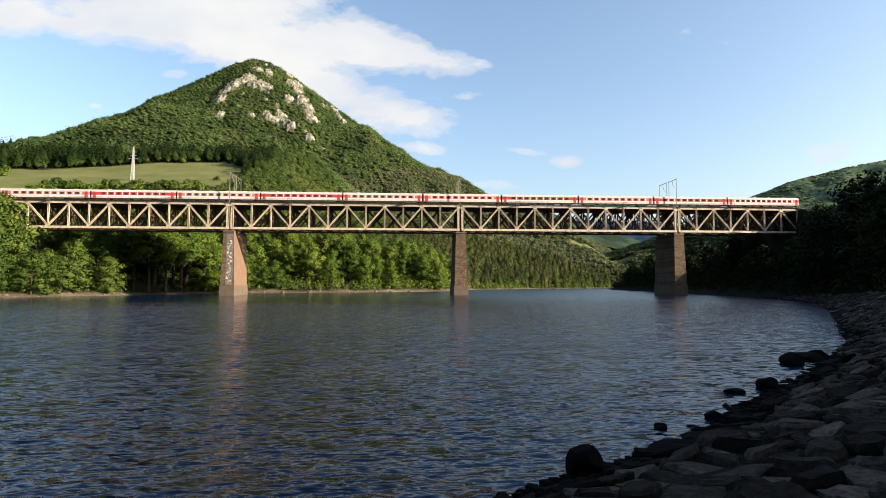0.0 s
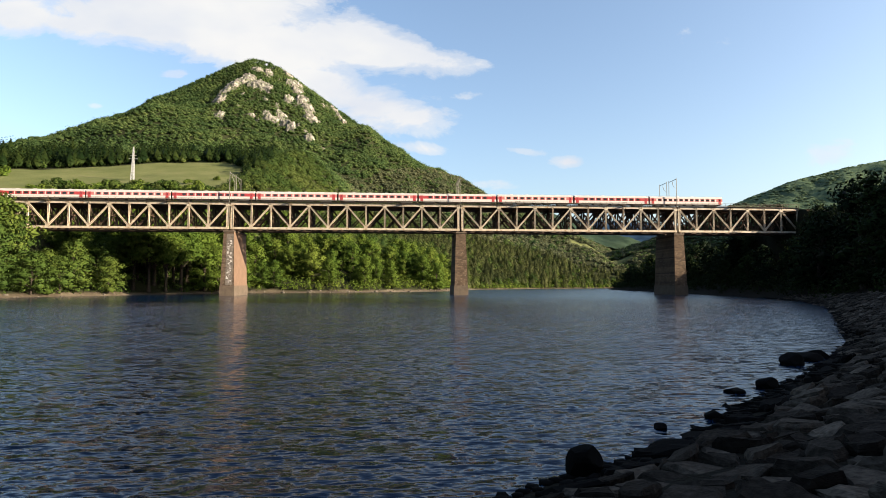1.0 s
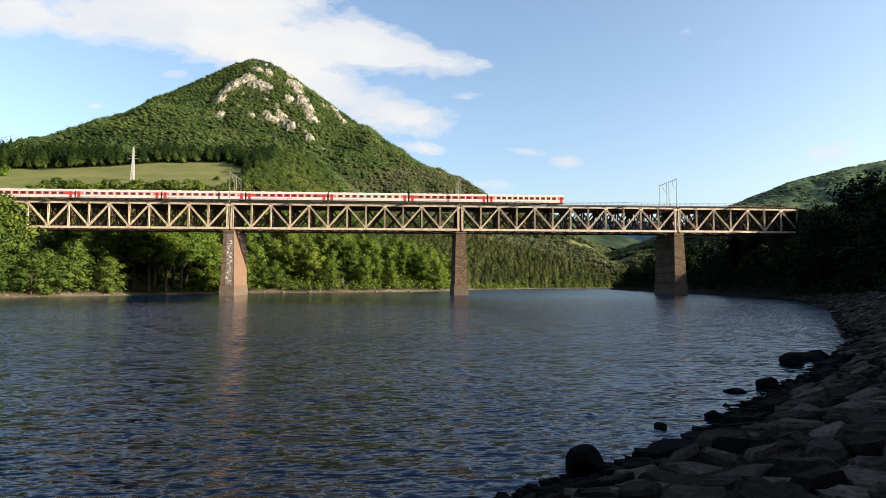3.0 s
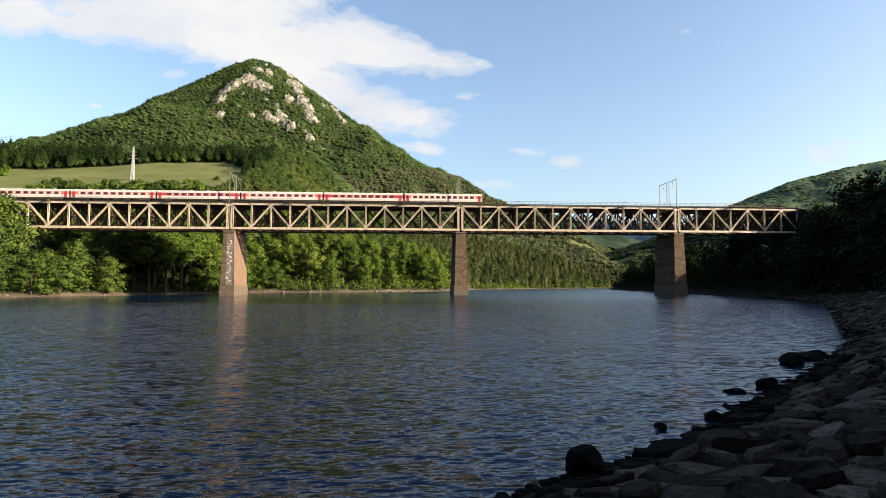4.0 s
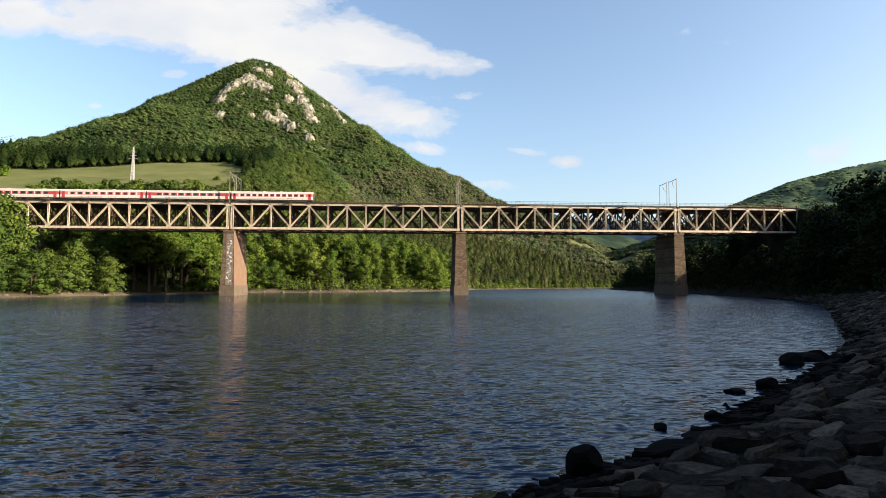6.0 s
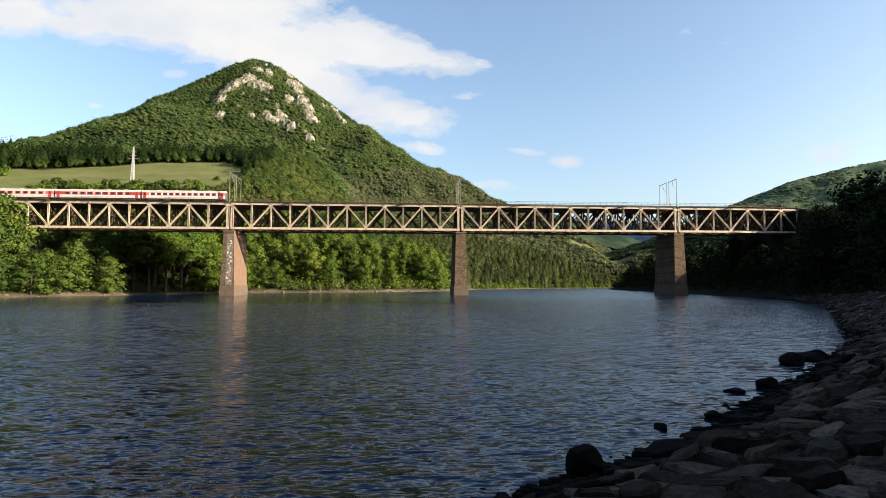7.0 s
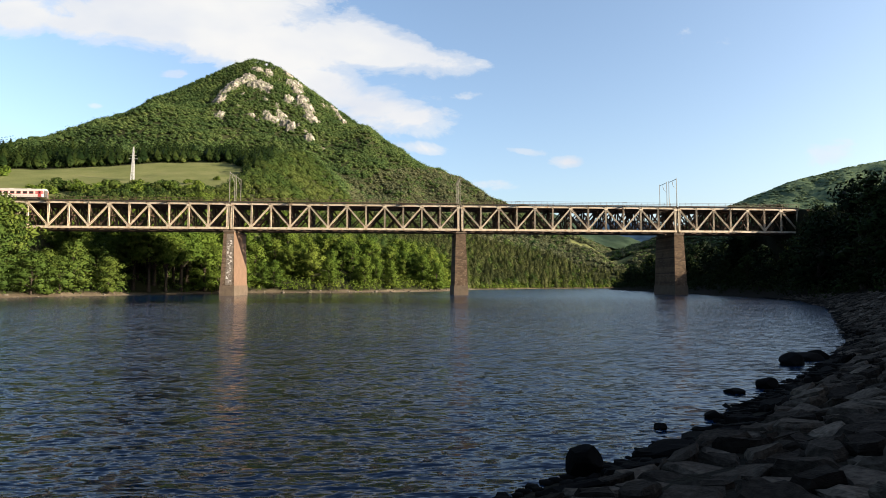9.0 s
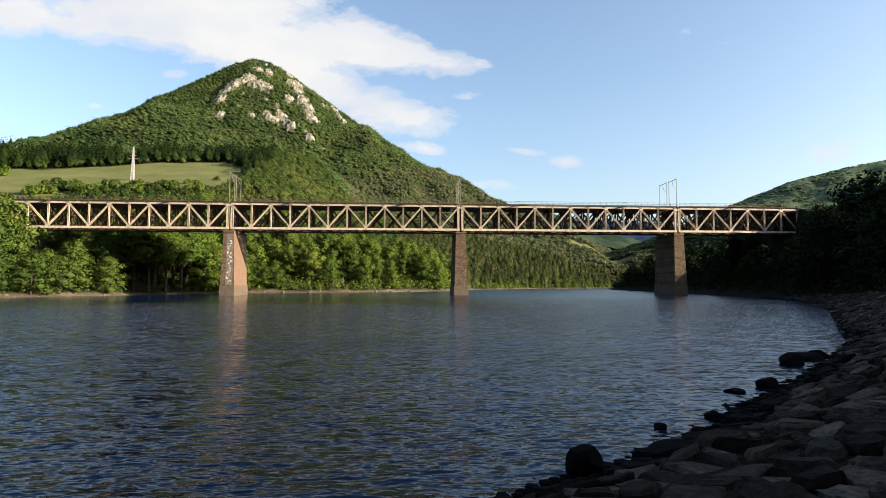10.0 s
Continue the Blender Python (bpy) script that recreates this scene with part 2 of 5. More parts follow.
def ground_material():
    m, nt, b = base_material("ground_cover", 0.95)
    b.inputs["Specular IOR Level"].default_value = 0.05
    v = coords(nt)
    att = nt.nodes.new("ShaderNodeAttribute")
    att.attribute_name = "cover"
    sp = nt.nodes.new("ShaderNodeSeparateColor")
    nt.links.new(att.outputs["Color"], sp.inputs[0])
    n1 = noise_tex(nt, v, 0.06, 6.0, 0.6)
    n2 = noise_tex(nt, v, 1.2, 5.0, 0.65)
    mixn = calc(nt, "ADD", calc(nt, "MULTIPLY", n1, 0.6), calc(nt, "MULTIPLY", n2, 0.4))
    litter = ramp(nt, mixn, [(0.3, (0.013, 0.015, 0.007)), (0.7, (0.026, 0.029, 0.013))])
    grass = ramp(nt, mixn, [(0.32, (0.05115, 0.06319, 0.01926)), (0.5, (0.08124, 0.08903, 0.0331)), (0.68, (0.1143, 0.1113, 0.05115))])
    soil = ramp(nt, mixn, [(0.34, (0.036, 0.028, 0.019)), (0.52, (0.085, 0.067, 0.046)), (0.66, (0.155, 0.126, 0.090))])
    col = blend(nt, sp.outputs[0], litter, grass)
    col = blend(nt, sp.outputs[1], col, soil)
    # near-black: shade between the stones and under bank trees is in this colour
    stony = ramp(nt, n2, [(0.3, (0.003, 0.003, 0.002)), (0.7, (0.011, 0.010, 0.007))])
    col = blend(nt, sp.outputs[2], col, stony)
    nt.links.new(col, b.inputs["Base Color"])
    bump(nt, b, n2, 0.6, 0.25)
    return m


def water_material():
    """Lake water: short wind ripples, steeper along the wind than across it, with a calm strip under the far trees."""
    m, nt, b = base_material("lake_water", 0.10)
    b.inputs["Base Color"].default_value = (0.0002, 0.0085, 0.028, 1)
    b.inputs["IOR"].default_value = 1.333
    far = nt.nodes.new("ShaderNodeSeparateXYZ")
    nt.links.new(coords(nt), far.inputs[0])
    gust = ramp(nt, noise_tex(nt, coords(nt, (0.35, 1.0, 1.0)), 0.045, 4.0, 0.55), [(0.34, (0.70, 0.70, 0.70)), (0.6, (1, 1, 1))])
    lee = calc(nt, "MULTIPLY", calc(nt, "MULTIPLY", calc(nt, "SUBTRACT", far.outputs[1], 85.0), 0.02, clamp=True),
               calc(nt, "MULTIPLY", calc(nt, "SUBTRACT", 30.0, far.outputs[0]), 0.02, clamp=True))
    open_side = calc(nt, "MULTIPLY", calc(nt, "ADD", far.outputs[0], 6.0), 0.07, clamp=True)
    rough_air = calc(nt, "MULTIPLY", calc(nt, "MULTIPLY", gust, calc(nt, "MULTIPLY_ADD", lee, -0.80, 1.0)), calc(nt, "MULTIPLY_ADD", open_side, -0.95, 1.80))
    reach = calc(nt, "MULTIPLY_ADD", calc(nt, "SUBTRACT", far.outputs[1], 6.0), 0.022, 0.25, clamp=True)
    ruffle = calc(nt, "MULTIPLY", calc(nt, "MULTIPLY", calc(nt, "MULTIPLY_ADD", open_side, 0.06, 0.10), gust), calc(nt, "MULTIPLY_ADD", lee, -0.6, 1.0))
    nt.links.new(calc(nt, "MULTIPLY_ADD", ruffle, reach, 0.06), b.inputs["Roughness"])
    slope = None
    for turn, scale, size in ((-4, (0.30, 1.0, 1.0), 9.0), (6, (0.26, 1.0, 1.0), 3.6)):
        n = nt.nodes.new("ShaderNodeTexNoise")
        n.inputs["Scale"].default_value = size
        n.inputs["Detail"].default_value = 2.0
        n.inputs["Roughness"].default_value = 0.5
        n.inputs["Distortion"].default_value = 0.1
        nt.links.new(coords(nt, scale, turn=(0, 0, radians(turn))), n.inputs["Vector"])
        off = nt.nodes.new("ShaderNodeVectorMath")
        off.operation = "SUBTRACT"
        nt.links.new(n.outputs["Color"], off.inputs[0])
        off.inputs[1].default_value = (0.5, 0.5, 0.5)
        amp = nt.nodes.new("ShaderNodeVectorMath")
        amp.operation = "MULTIPLY"
        nt.links.new(off.outputs[0], amp.inputs[0])
        amp.inputs[1].default_value = (0.45, 1.25, 0.0) if size > 5 else (0.30, 0.95, 0.0)
        if slope is None:
            slope = amp.outputs[0]
        else:
            both = nt.nodes.new("ShaderNodeVectorMath")
            nt.links.new(slope, both.inputs[0])
            nt.links.new(amp.outputs[0], both.inputs[1])
            slope = both.outputs[0]
    tilt = nt.nodes.new("ShaderNodeVectorMath")
    tilt.operation = "SCALE"
    nt.links.new(slope, tilt.inputs[0])
    nt.links.new(rough_air, tilt.inputs["Scale"])
    geo = nt.nodes.new("ShaderNodeNewGeometry")
    total = nt.nodes.new("ShaderNodeVectorMath")
    nt.links.new(geo.outputs["Normal"], total.inputs[0])
    nt.links.new(tilt.outputs[0], total.inputs[1])
    unit = nt.nodes.new("ShaderNodeVectorMath")
    unit.operation = "NORMALIZE"
    nt.links.new(total.outputs[0], unit.inputs[0])
    nt.links.new(unit.outputs[0], b.inputs["Normal"])
    return m


M_GROUND = ground_material()
M_WATER = water_material()


# ---- mesh helpers ----
def mesh_object(name, bm, mat, parent=None, label="", smooth=False):
    me = bpy.data.meshes.new(name)
    bm.to_mesh(me)
    bm.free()
    me.materials.append(mat)
    if smooth:
        me.polygons.foreach_set("use_smooth", [True] * len(me.polygons))
    ob = new(name, me)
    if parent is not None:
        ob.parent = parent
    if label:
        ob["label"] = label
    return ob


def part(name, bm, material, parent, label="", smooth=False):
    return mesh_object(name, bm, material, parent, label, smooth)


def array_mesh(name, verts, faces, mat, smooth=False):
    """A mesh from arrays: verts (n, 3), faces (m, 3 or 4)."""
    me = bpy.data.meshes.new(name)
    verts, faces = np.asarray(verts, np.float32), np.asarray(faces, np.int32)
    k = faces.shape[1]
    me.vertices.add(len(verts))
    me.vertices.foreach_set("co", verts.ravel())
    me.loops.add(faces.size)
    me.loops.foreach_set("vertex_index", faces.ravel())
    me.polygons.add(len(faces))
    me.polygons.foreach_set("loop_start", np.arange(0, faces.size, k, dtype=np.int32))
    me.polygons.foreach_set("loop_total", np.full(len(faces), k, np.int32))
    if smooth:
        me.polygons.foreach_set("use_smooth", np.ones(len(faces), bool))
    me.materials.append(mat)
    me.update()
    me.validate()
    return me


def box(bm, x0, x1, y0, y1, z0, z1, bevel=0.0):
    r = bmesh.ops.create_cube(bm, size=1.0)
    bmesh.ops.scale(bm, vec=(x1 - x0, y1 - y0, z1 - z0), verts=r["verts"])
    bmesh.ops.translate(bm, vec=((x0 + x1) / 2, (y0 + y1) / 2, (z0 + z1) / 2), verts=r["verts"])
    if bevel:
        edges = list({e for v in r["verts"] for e in v.link_edges})
        bmesh.ops.bevel(bm, geom=edges, offset=bevel, segments=1, affect="EDGES")


def beam(bm, a, b, w, h):
    """A square bar from a to b, w wide across and h deep."""
    a, b = Vector(a), Vector(b)
    d = b - a
    r = bmesh.ops.create_cube(bm, size=1.0)
    bmesh.ops.scale(bm, vec=(w, h, d.length), verts=r["verts"])
    up = Vector((0, 1, 0)) if abs(d.normalized().y) < 0.9 else Vector((1, 0, 0))
    z = d.normalized()
    x = up.cross(z).normalized()
    y = z.cross(x)
    m = Matrix((x, y, z)).transposed().to_4x4()
    bmesh.ops.transform(bm, matrix=Matrix.Translation((a + b) / 2) @ m, verts=r["verts"])


def channel_beam(bm, a, b, w, h):
    """A built-up steel member: web and two flanges."""
    a, b = Vector(a), Vector(b)
    d = (b - a).normalized()
    side = Vector((0, 1, 0)).cross(d).normalized()
    off = side * (w / 2 - 0.04)
    beam(bm, a + off, b + off, 0.08, h)
    beam(bm, a - off, b - off, 0.08, h)
    beam(bm, a, b, w - 0.16, h * 0.45)


def tube(bm, pts, radii, sides=7):
    """A tapered round tube along points."""
    rings = []
    for k, p in enumerate(pts):
        p = Vector(p)
        d = (Vector(pts[min(k + 1, len(pts) - 1)]) - Vector(pts[max(k - 1, 0)])).normalized()
        x = d.orthogonal().normalized()
        y = d.cross(x)
        rings.append([bm.verts.new(p + (x * math.cos(t) + y * math.sin(t)) * radii[k])
                      for t in (2 * math.pi * i / sides for i in range(sides))])
    for a, b in zip(rings, rings[1:]):
        for i in range(sides):
            bm.faces.new((a[i], a[(i + 1) % sides], b[(i + 1) % sides], b[i]))
    bm.faces.new(rings[-1])


# ---- the lie of the land ----
NEAR_SHORE = np.array([(-160, -110), (-60, -40), (-20, -8), (-8, 2), (2.1, 10), (4.3, 11.4), (7.3, 13.4), (11.1, 17), (17.6, 22.7),
                       (23, 27.9), (29.5, 34.6), (38.2, 45.7), (50.8, 61.5), (67.4, 83.1), (85.4, 112.4), (95, 139.5),
                       (99.2, 158.6), (102.8, 183.6), (117, 248), (128, 328), (146, 385), (220, 408), (310, 430)], float)
FAR_SHORE = np.array([(310, 470), (240, 460), (176, 449), (160, 439), (100, 404), (47, 350), (22.6, 274), (-2.3, 257), (-26.4, 242.5),
                      (-54, 236), (-66, 231), (-72.5, 224), (-77.5, 216), (-82, 208.5), (-87, 204.5), (-91, 202), (-92, 200), (-90, 196), (-91.4, 185), (-102, 174), (-109, 161), (-128, 120),
                      (-160, 40), (-260, -110)], float)
LAKE = np.vstack([NEAR_SHORE, FAR_SHORE])


def value_noise(x, y, seed=0):
    xi, yi = np.floor(x), np.floor(y)
    fx, fy = x - xi, y - yi
    fx, fy = fx * fx * (3 - 2 * fx), fy * fy * (3 - 2 * fy)

    def h(a, b):
        t = np.sin(a * 127.1 + b * 311.7 + seed * 74.7) * 43758.5453
        return t - np.floor(t)
    return (h(xi, yi) * (1 - fx) + h(xi + 1, yi) * fx) * (1 - fy) + (h(xi, yi + 1) * (1 - fx) + h(xi + 1, yi + 1) * fx) * fy


def fbm(x, y, octaves=4, seed=0):
    out, amp, tot = 0.0, 1.0, 0.0
    for k in range(octaves):
        out = out + amp * value_noise(x * 2 ** k + 17 * k, y * 2 ** k - 9 * k, seed + k)
        tot += amp
        amp *= 0.5
    return out / tot - 0.5


def line_distance(x, y, pts, values=None):
    best, val = np.full(x.shape, 1e9), np.zeros(x.shape)
    for k in range(len(pts) - 1):
        ax, ay = pts[k][:2]
        bx, by = pts[k + 1][:2]
        dx, dy = bx - ax, by - ay
        t = np.clip(((x - ax) * dx + (y - ay) * dy) / (dx * dx + dy * dy), 0, 1)
        d = np.hypot(x - ax - t * dx, y - ay - t * dy)
        near = d < best
        best = np.where(near, d, best)
        if values is not None:
            val = np.where(near, values[k] + t * (values[k + 1] - values[k]), val)
    return best, val


def in_lake(x, y):
    inside = np.zeros(x.shape, bool)
    n = len(LAKE)
    for k in range(n):
        (ax, ay), (bx, by) = LAKE[k], LAKE[(k + 1) % n]
        if ay == by:
            continue
        hit = ((ay > y) != (by > y)) & (x < (bx - ax) * (y - ay) / (by - ay) + ax)
        inside ^= hit
    return inside


# pale crags of the mountain: x, y, width and height of each
CLIFFS = ((-277, 854, 16, 16), (-280, 887, 20, 18), (-274, 908, 22, 20), (-268, 930, 22, 20), (-262, 948, 22, 22), (-243, 924, 20, 26),
          (-231, 918, 18, 22), (-222, 917, 16, 18), (-258, 995, 18, 8), (-239, 1001, 16, 14), (-215, 1050, 16, 14), (-197, 997, 16, 20),
          (-182, 972, 16, 22), (-165, 921, 18, 22), (-151, 899, 18, 24), (-140, 868, 18, 20), (-135, 882, 10, 14), (-183, 850, 14, 14),
          (-171, 827, 14, 14), (-162, 816, 12, 12), (-197, 826, 16, 12), (-189, 825, 16, 12), (-123, 1012, 13, 17), (-111, 996, 14, 22),
          (-102, 966, 12.5, 16), (-183, 907, 14, 16), (-188, 1012, 13, 18), (-140, 984, 9, 10), (-236, 985, 9, 9), (-260, 801, 12, 12), (-131, 794, 12, 12), (-221, 823, 10, 8), (-109, 778, 10, 8), (-170, 899, 8, 8),
          (-248, 876, 7, 8), (-213, 874, 6, 6), (-195, 872, 6, 8), (-153, 828, 7, 8), (-209, 812, 6, 6), (-146, 1016, 7, 8),
          (-133, 998, 7, 8), (-218, 995, 6, 6), (-141, 815, 7, 8), (-243, 830, 6, 6))

# crest lines: x, y, height and fall per metre
CRESTS = (
    (0.78, 0.00026, ((-1500, 500, 60), (-900, 700, 150), (-597, 864, 204), (-536, 938, 255), (-451, 1003, 316), (-370, 1047, 386), (-316, 1058, 419), (-282, 1063, 431), (-248, 1066, 424),
                     (-208, 1070, 399), (-119, 1053, 333), (-10, 1000, 239), (87, 936, 164), (138, 889, 146), (212, 813, 86), (254, 759, 50))),
    (0.42, 0.0001, ((330, 760, 20), (400, 720, 82), (447, 700, 110), (478, 700, 122), (533, 700, 142), (598, 700, 158), (653, 700, 169), (800, 690, 190), (1100, 640, 210))),
    (0.30, 0.00003, ((400, 2300, 165), (600, 2280, 190), (760, 2250, 258), (1000, 2200, 245), (1400, 2100, 195), (2200, 1900, 200))),
    (0.40, 0.0001, ((300, 1330, 195), (430, 1330, 150), (520, 1320, 100), (600, 1300, 60))),
)


def height(x, y):
    """Height of the ground over the lake's level."""
    x, y = np.asarray(x, float), np.asarray(y, float)
    dn, _ = line_distance(x, y, NEAR_SHORE)
    df, _ = line_distance(x, y, FAR_SHORE)
    wet = in_lake(x, y)
    wob = fbm(x / 60, y / 60, 4, 3)
    zf = np.interp(df, [0, 3, 6, 12, 60, 100, 125, 190, 235, 280, 420, 3000], [0, 0.7, 1.6, 5, 26, 40, 51, 74, 91, 104, 122, 122])
    zf = np.minimum(zf, np.interp(x, [-20, 100, 150, 185, 205, 230, 300], [125, 62, 38, 26, 18, 12, 10]))
    zn = np.interp(dn, [0, 2, 7, 14, 30, 60, 90, 160, 260, 600, 3000], [0, 0.6, 2.0, 3.7, 8.5, 17, 33, 58, 74, 95, 60])
    zn = zn * np.interp(y, [20, 60, 130, 200, 260, 330], [1.0, 1.3, 0.8, 0.95, 0.95, 0.85])
    # the meadow shelf above the far bank
    shelf = 52.0 + 0.325 * (y - 299.0)
    w = np.clip((-x - 35.0) / 60.0, 0, 1) * np.clip((y - 215.0) / 60.0, 0, 1) * np.clip((df - 3.0) / 32.0, 0, 1)
    zf = zf + (np.minimum(shelf, 125.0) - zf) * w * w * (3 - 2 * w)
    # unseen steep side behind the camera, added to keep light off the near bank
    zn = zn + np.clip(dn - 16.0, 0, 90) * 0.42 * np.interp(y, [20, 75], [1.0, 0.0])
    # lower ground that lets the evening sun through to the bridge
    along, aside = (x - 94.0) * 0.934 - (y - 182.0) * 0.358, (x - 94.0) * 0.358 + (y - 182.0) * 0.934
    zn = np.where((along > 0) & (y < 205), np.minimum(zn, 1.0 + 0.27 * along + 0.9 * np.maximum(-aside - 16.0, 0)), zn)
    z = np.where(dn < df, zn, zf)
    z = z + wob * np.interp(np.minimum(dn, df), [0, 20, 150, 300, 500], [0, 0.8, 4, 7, 20])
    gully = fbm(x / 130, y / 130, 5, 11)
    rib = fbm(x / 52, y / 190, 3, 15)
    foot = (1.0 - np.clip(np.minimum(dn, df) / 90.0, 0, 1)) * 45.0
    for fall, ease, pts in CRESTS:
        for p, q in zip(pts, pts[1:]):
            d, zr = line_distance(x, y, (p, q), (p[2], q[2]))
            d = np.minimum(d, fall / (2 * ease))
            z = np.maximum(z, zr - fall * d + ease * d * d + gully * np.interp(d, [0, 40, 250], [2, 20, 52]) + rib * np.interp(d, [0, 45, 120], [0, 10, 30]) * (ease > 0.0002) - foot)
    # a hollow in the mountain's long flank
    z = z - 24.0 * np.exp(-((x - 0.0) / 45.0) ** 2 - ((y - 905.0) / 60.0) ** 2)
    # railway benches beyond both ends of the bridge
    for side in (-1, 1):
        past = np.clip((-(x + 126.0)) if side < 0 else (x - 137.0), -1e9, 1e9)
        off = np.abs(y - 188.0) - 7.6
        bench = 29.6 - 0.75 * np.maximum(off, 0) - (3.0 if side < 0 else np.where(off < 3.5, 9.0, 2.2)) * np.maximum(-past, 0)
        z = np.where(past > -12, np.maximum(z, bench), z)
        z = np.where((past > 0) & (off < 0), 29.6, z)
    bed = -np.minimum(0.22 * np.minimum(dn, df), 7.0)
    return np.where(wet, bed, z)


def z_at(x, y):
    return float(height(np.array([x]), np.array([y]))[0])


def graded(lo, hi, centre_lo, centre_hi, fine, growth):
    mid = list(np.arange(centre_lo, centre_hi + 1e-6, fine))
    up, step = [], fine
    p = centre_hi
    while p < hi:
        step *= growth
        p += step
        up.append(p)
    down, step, p = [], fine, centre_lo
    while p > lo:
        step *= growth
        p -= step
        down.append(p)
    return np.array(down[::-1] + mid + up)


def make_ground():
    xs = graded(-3800, 3800, -170, 190, 2.8, 1.034)
    ys = graded(-2500, 4200, -15, 300, 2.8, 1.026)
    gx, gy = np.meshgrid(xs, ys)
    gz = height(gx, gy)
    verts = np.column_stack([gx.ravel(), gy.ravel(), gz.ravel()])
    nx, ny = len(xs), len(ys)
    i = np.arange(nx * ny).reshape(ny, nx)
    faces = np.column_stack([i[:-1, :-1].ravel(), i[:-1, 1:].ravel(), i[1:, 1:].ravel(), i[1:, :-1].ravel()])
    me = array_mesh("ground", verts, faces, M_GROUND, True)
    fx, fy = gx.ravel(), gy.ravel()
    dn, _ = line_distance(fx, fy, NEAR_SHORE)
    df, _ = line_distance(fx, fy, FAR_SHORE)
    meadow = is_meadow(fx, fy)
    grass = np.maximum(meadow.astype(float), ((dn < df) & (dn > 7) & (dn < 40) & (fy < 150)) * 0.3)
    soil = ((df < dn) & (df < np.where((fx < -88) & (fy < 196), 4.6, np.where((fx > -74) & (fx < 45), 3.6, 2.4)) + fbm(fx / 6, fy / 6, 2, 9) * 3.0)).astype(float)
    # the blackened cover also runs under the bank trees, in place of their shade
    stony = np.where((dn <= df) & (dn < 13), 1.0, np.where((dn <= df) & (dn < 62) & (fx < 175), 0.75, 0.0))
    col = np.column_stack([grass, soil, stony, np.ones(len(fx))]).astype(np.float32)
    att = me.color_attributes.new("cover", "FLOAT_COLOR", "POINT")
    att.data.foreach_set("color", col.ravel())
    ob = new("ground", me)
    tagged(ob, "wooded hills, grassy meadow and stony lake banks", "ground", kind="structure")


MEADOW = np.array([(-320, 300), (-186, 262), (-140, 286), (-100, 300), (-96, 340), (-112, 400), (-136, 437), (-197, 416), (-236, 395), (-263, 377), (-360, 360)], float)


FIELD = np.array([(190, 606), (205, 595), (232, 588), (262, 594), (272, 640), (240, 646), (200, 640)], float)


def is_meadow(x, y):
    inside = np.zeros(x.shape, bool)
    for ring in (MEADOW, FIELD):
        n = len(ring)
        for k in range(n):
            (ax, ay), (bx, by) = ring[k], ring[(k + 1) % n]
            inside ^= ((ay > y) != (by > y)) & (x < (bx - ax) * (y - ay) / (by - ay + 1e-9) + ax)
    return inside


make_ground()


def make_water():
    """The lake's surface: real waves where they can be told apart, dying into ripples of the material far out."""
    rng = np.random.default_rng(12)
    t = [11.0]
    while t[-1] < 490:
        t.append(t[-1] * (1.0040 if t[-1] < 52 else 1.018))
    t = np.array(t)
    ys = np.concatenate([[-130.0, -40.0, -2.0], -8.0 + t, [640.0]])
    half = np.concatenate([[400.0, 60.0, 20.0], 5.0 + 0.98 * t, [560.0]])
    u = np.linspace(-1, 1, 440)
    gx, gy = half[:, None] * u[None, :], np.repeat(ys[:, None], len(u), 1)
    step = np.concatenate([[9, 9, 9], np.where(t < 52, 0.004, 0.018) * t, [9]])[:, None]
    z = np.zeros(gx.shape)
    for k in range(44):
        fine = k < 30
        wave = rng.uniform(0.20, 0.48) if fine else 0.8 * 10 ** rng.uniform(0, 0.55)
        turn = radians(90.0 + 4.0 + rng.normal() * (25.0 if fine else 28.0))
        kx, ky = math.cos(turn) * 2 * math.pi / wave, math.sin(turn) * 2 * math.pi / wave
        steep = 0.034 if fine else 0.012
        seen = np.clip((wave / step - 2.6) / 2.0, 0, 1)
        z += seen * steep * wave / (2 * math.pi) * (1.0 - np.abs(np.sin(0.5 * (kx * gx + ky * gy) + rng.uniform(0, 3.14))) * 2.0 + 0.27)
    z *= 0.85 + 1.3 * fbm(gx / 9.0, gy / 5.0, 3, 21)
    pad = np.column_stack([np.full(len(ys), -900.0), ys, np.zeros(len(ys))]), np.column_stack([np.full(len(ys), 900.0), ys, np.zeros(len(ys))])
    full = np.concatenate([pad[0][:, None], np.stack([gx, gy, z], 2), pad[1][:, None]], 1)
    nr, nc = full.shape[:2]
    i = np.arange(nr * nc).reshape(nr, nc)
    faces = np.column_stack([i[:-1, :-1].ravel(), i[:-1, 1:].ravel(), i[1:, 1:].ravel(), i[1:, :-1].ravel()])
    ob = new("water", array_mesh("water", full.reshape(-1, 3), faces, M_WATER, True))
    tagged(ob, "dark blue rippled lake water", "water", kind="structure")
    return ob


WATER = make_water()

# ---- bridge ----
PANEL, DEEP = 6.1, 7.83
Z_TOP, Z_BOT = 29.48, 21.65
Y_NEAR, GAUGE, GAP = 181.9, 5.05, 6.98     # near truss, truss spacing, near edge of the far track's bridge
SPANS = ((-128.62, 12), (-54.1, 12), (20.42, 12), (94.94, 7))
PIERS = (-54.76, 19.76, 94.28)
RAIL_Z = 30.2


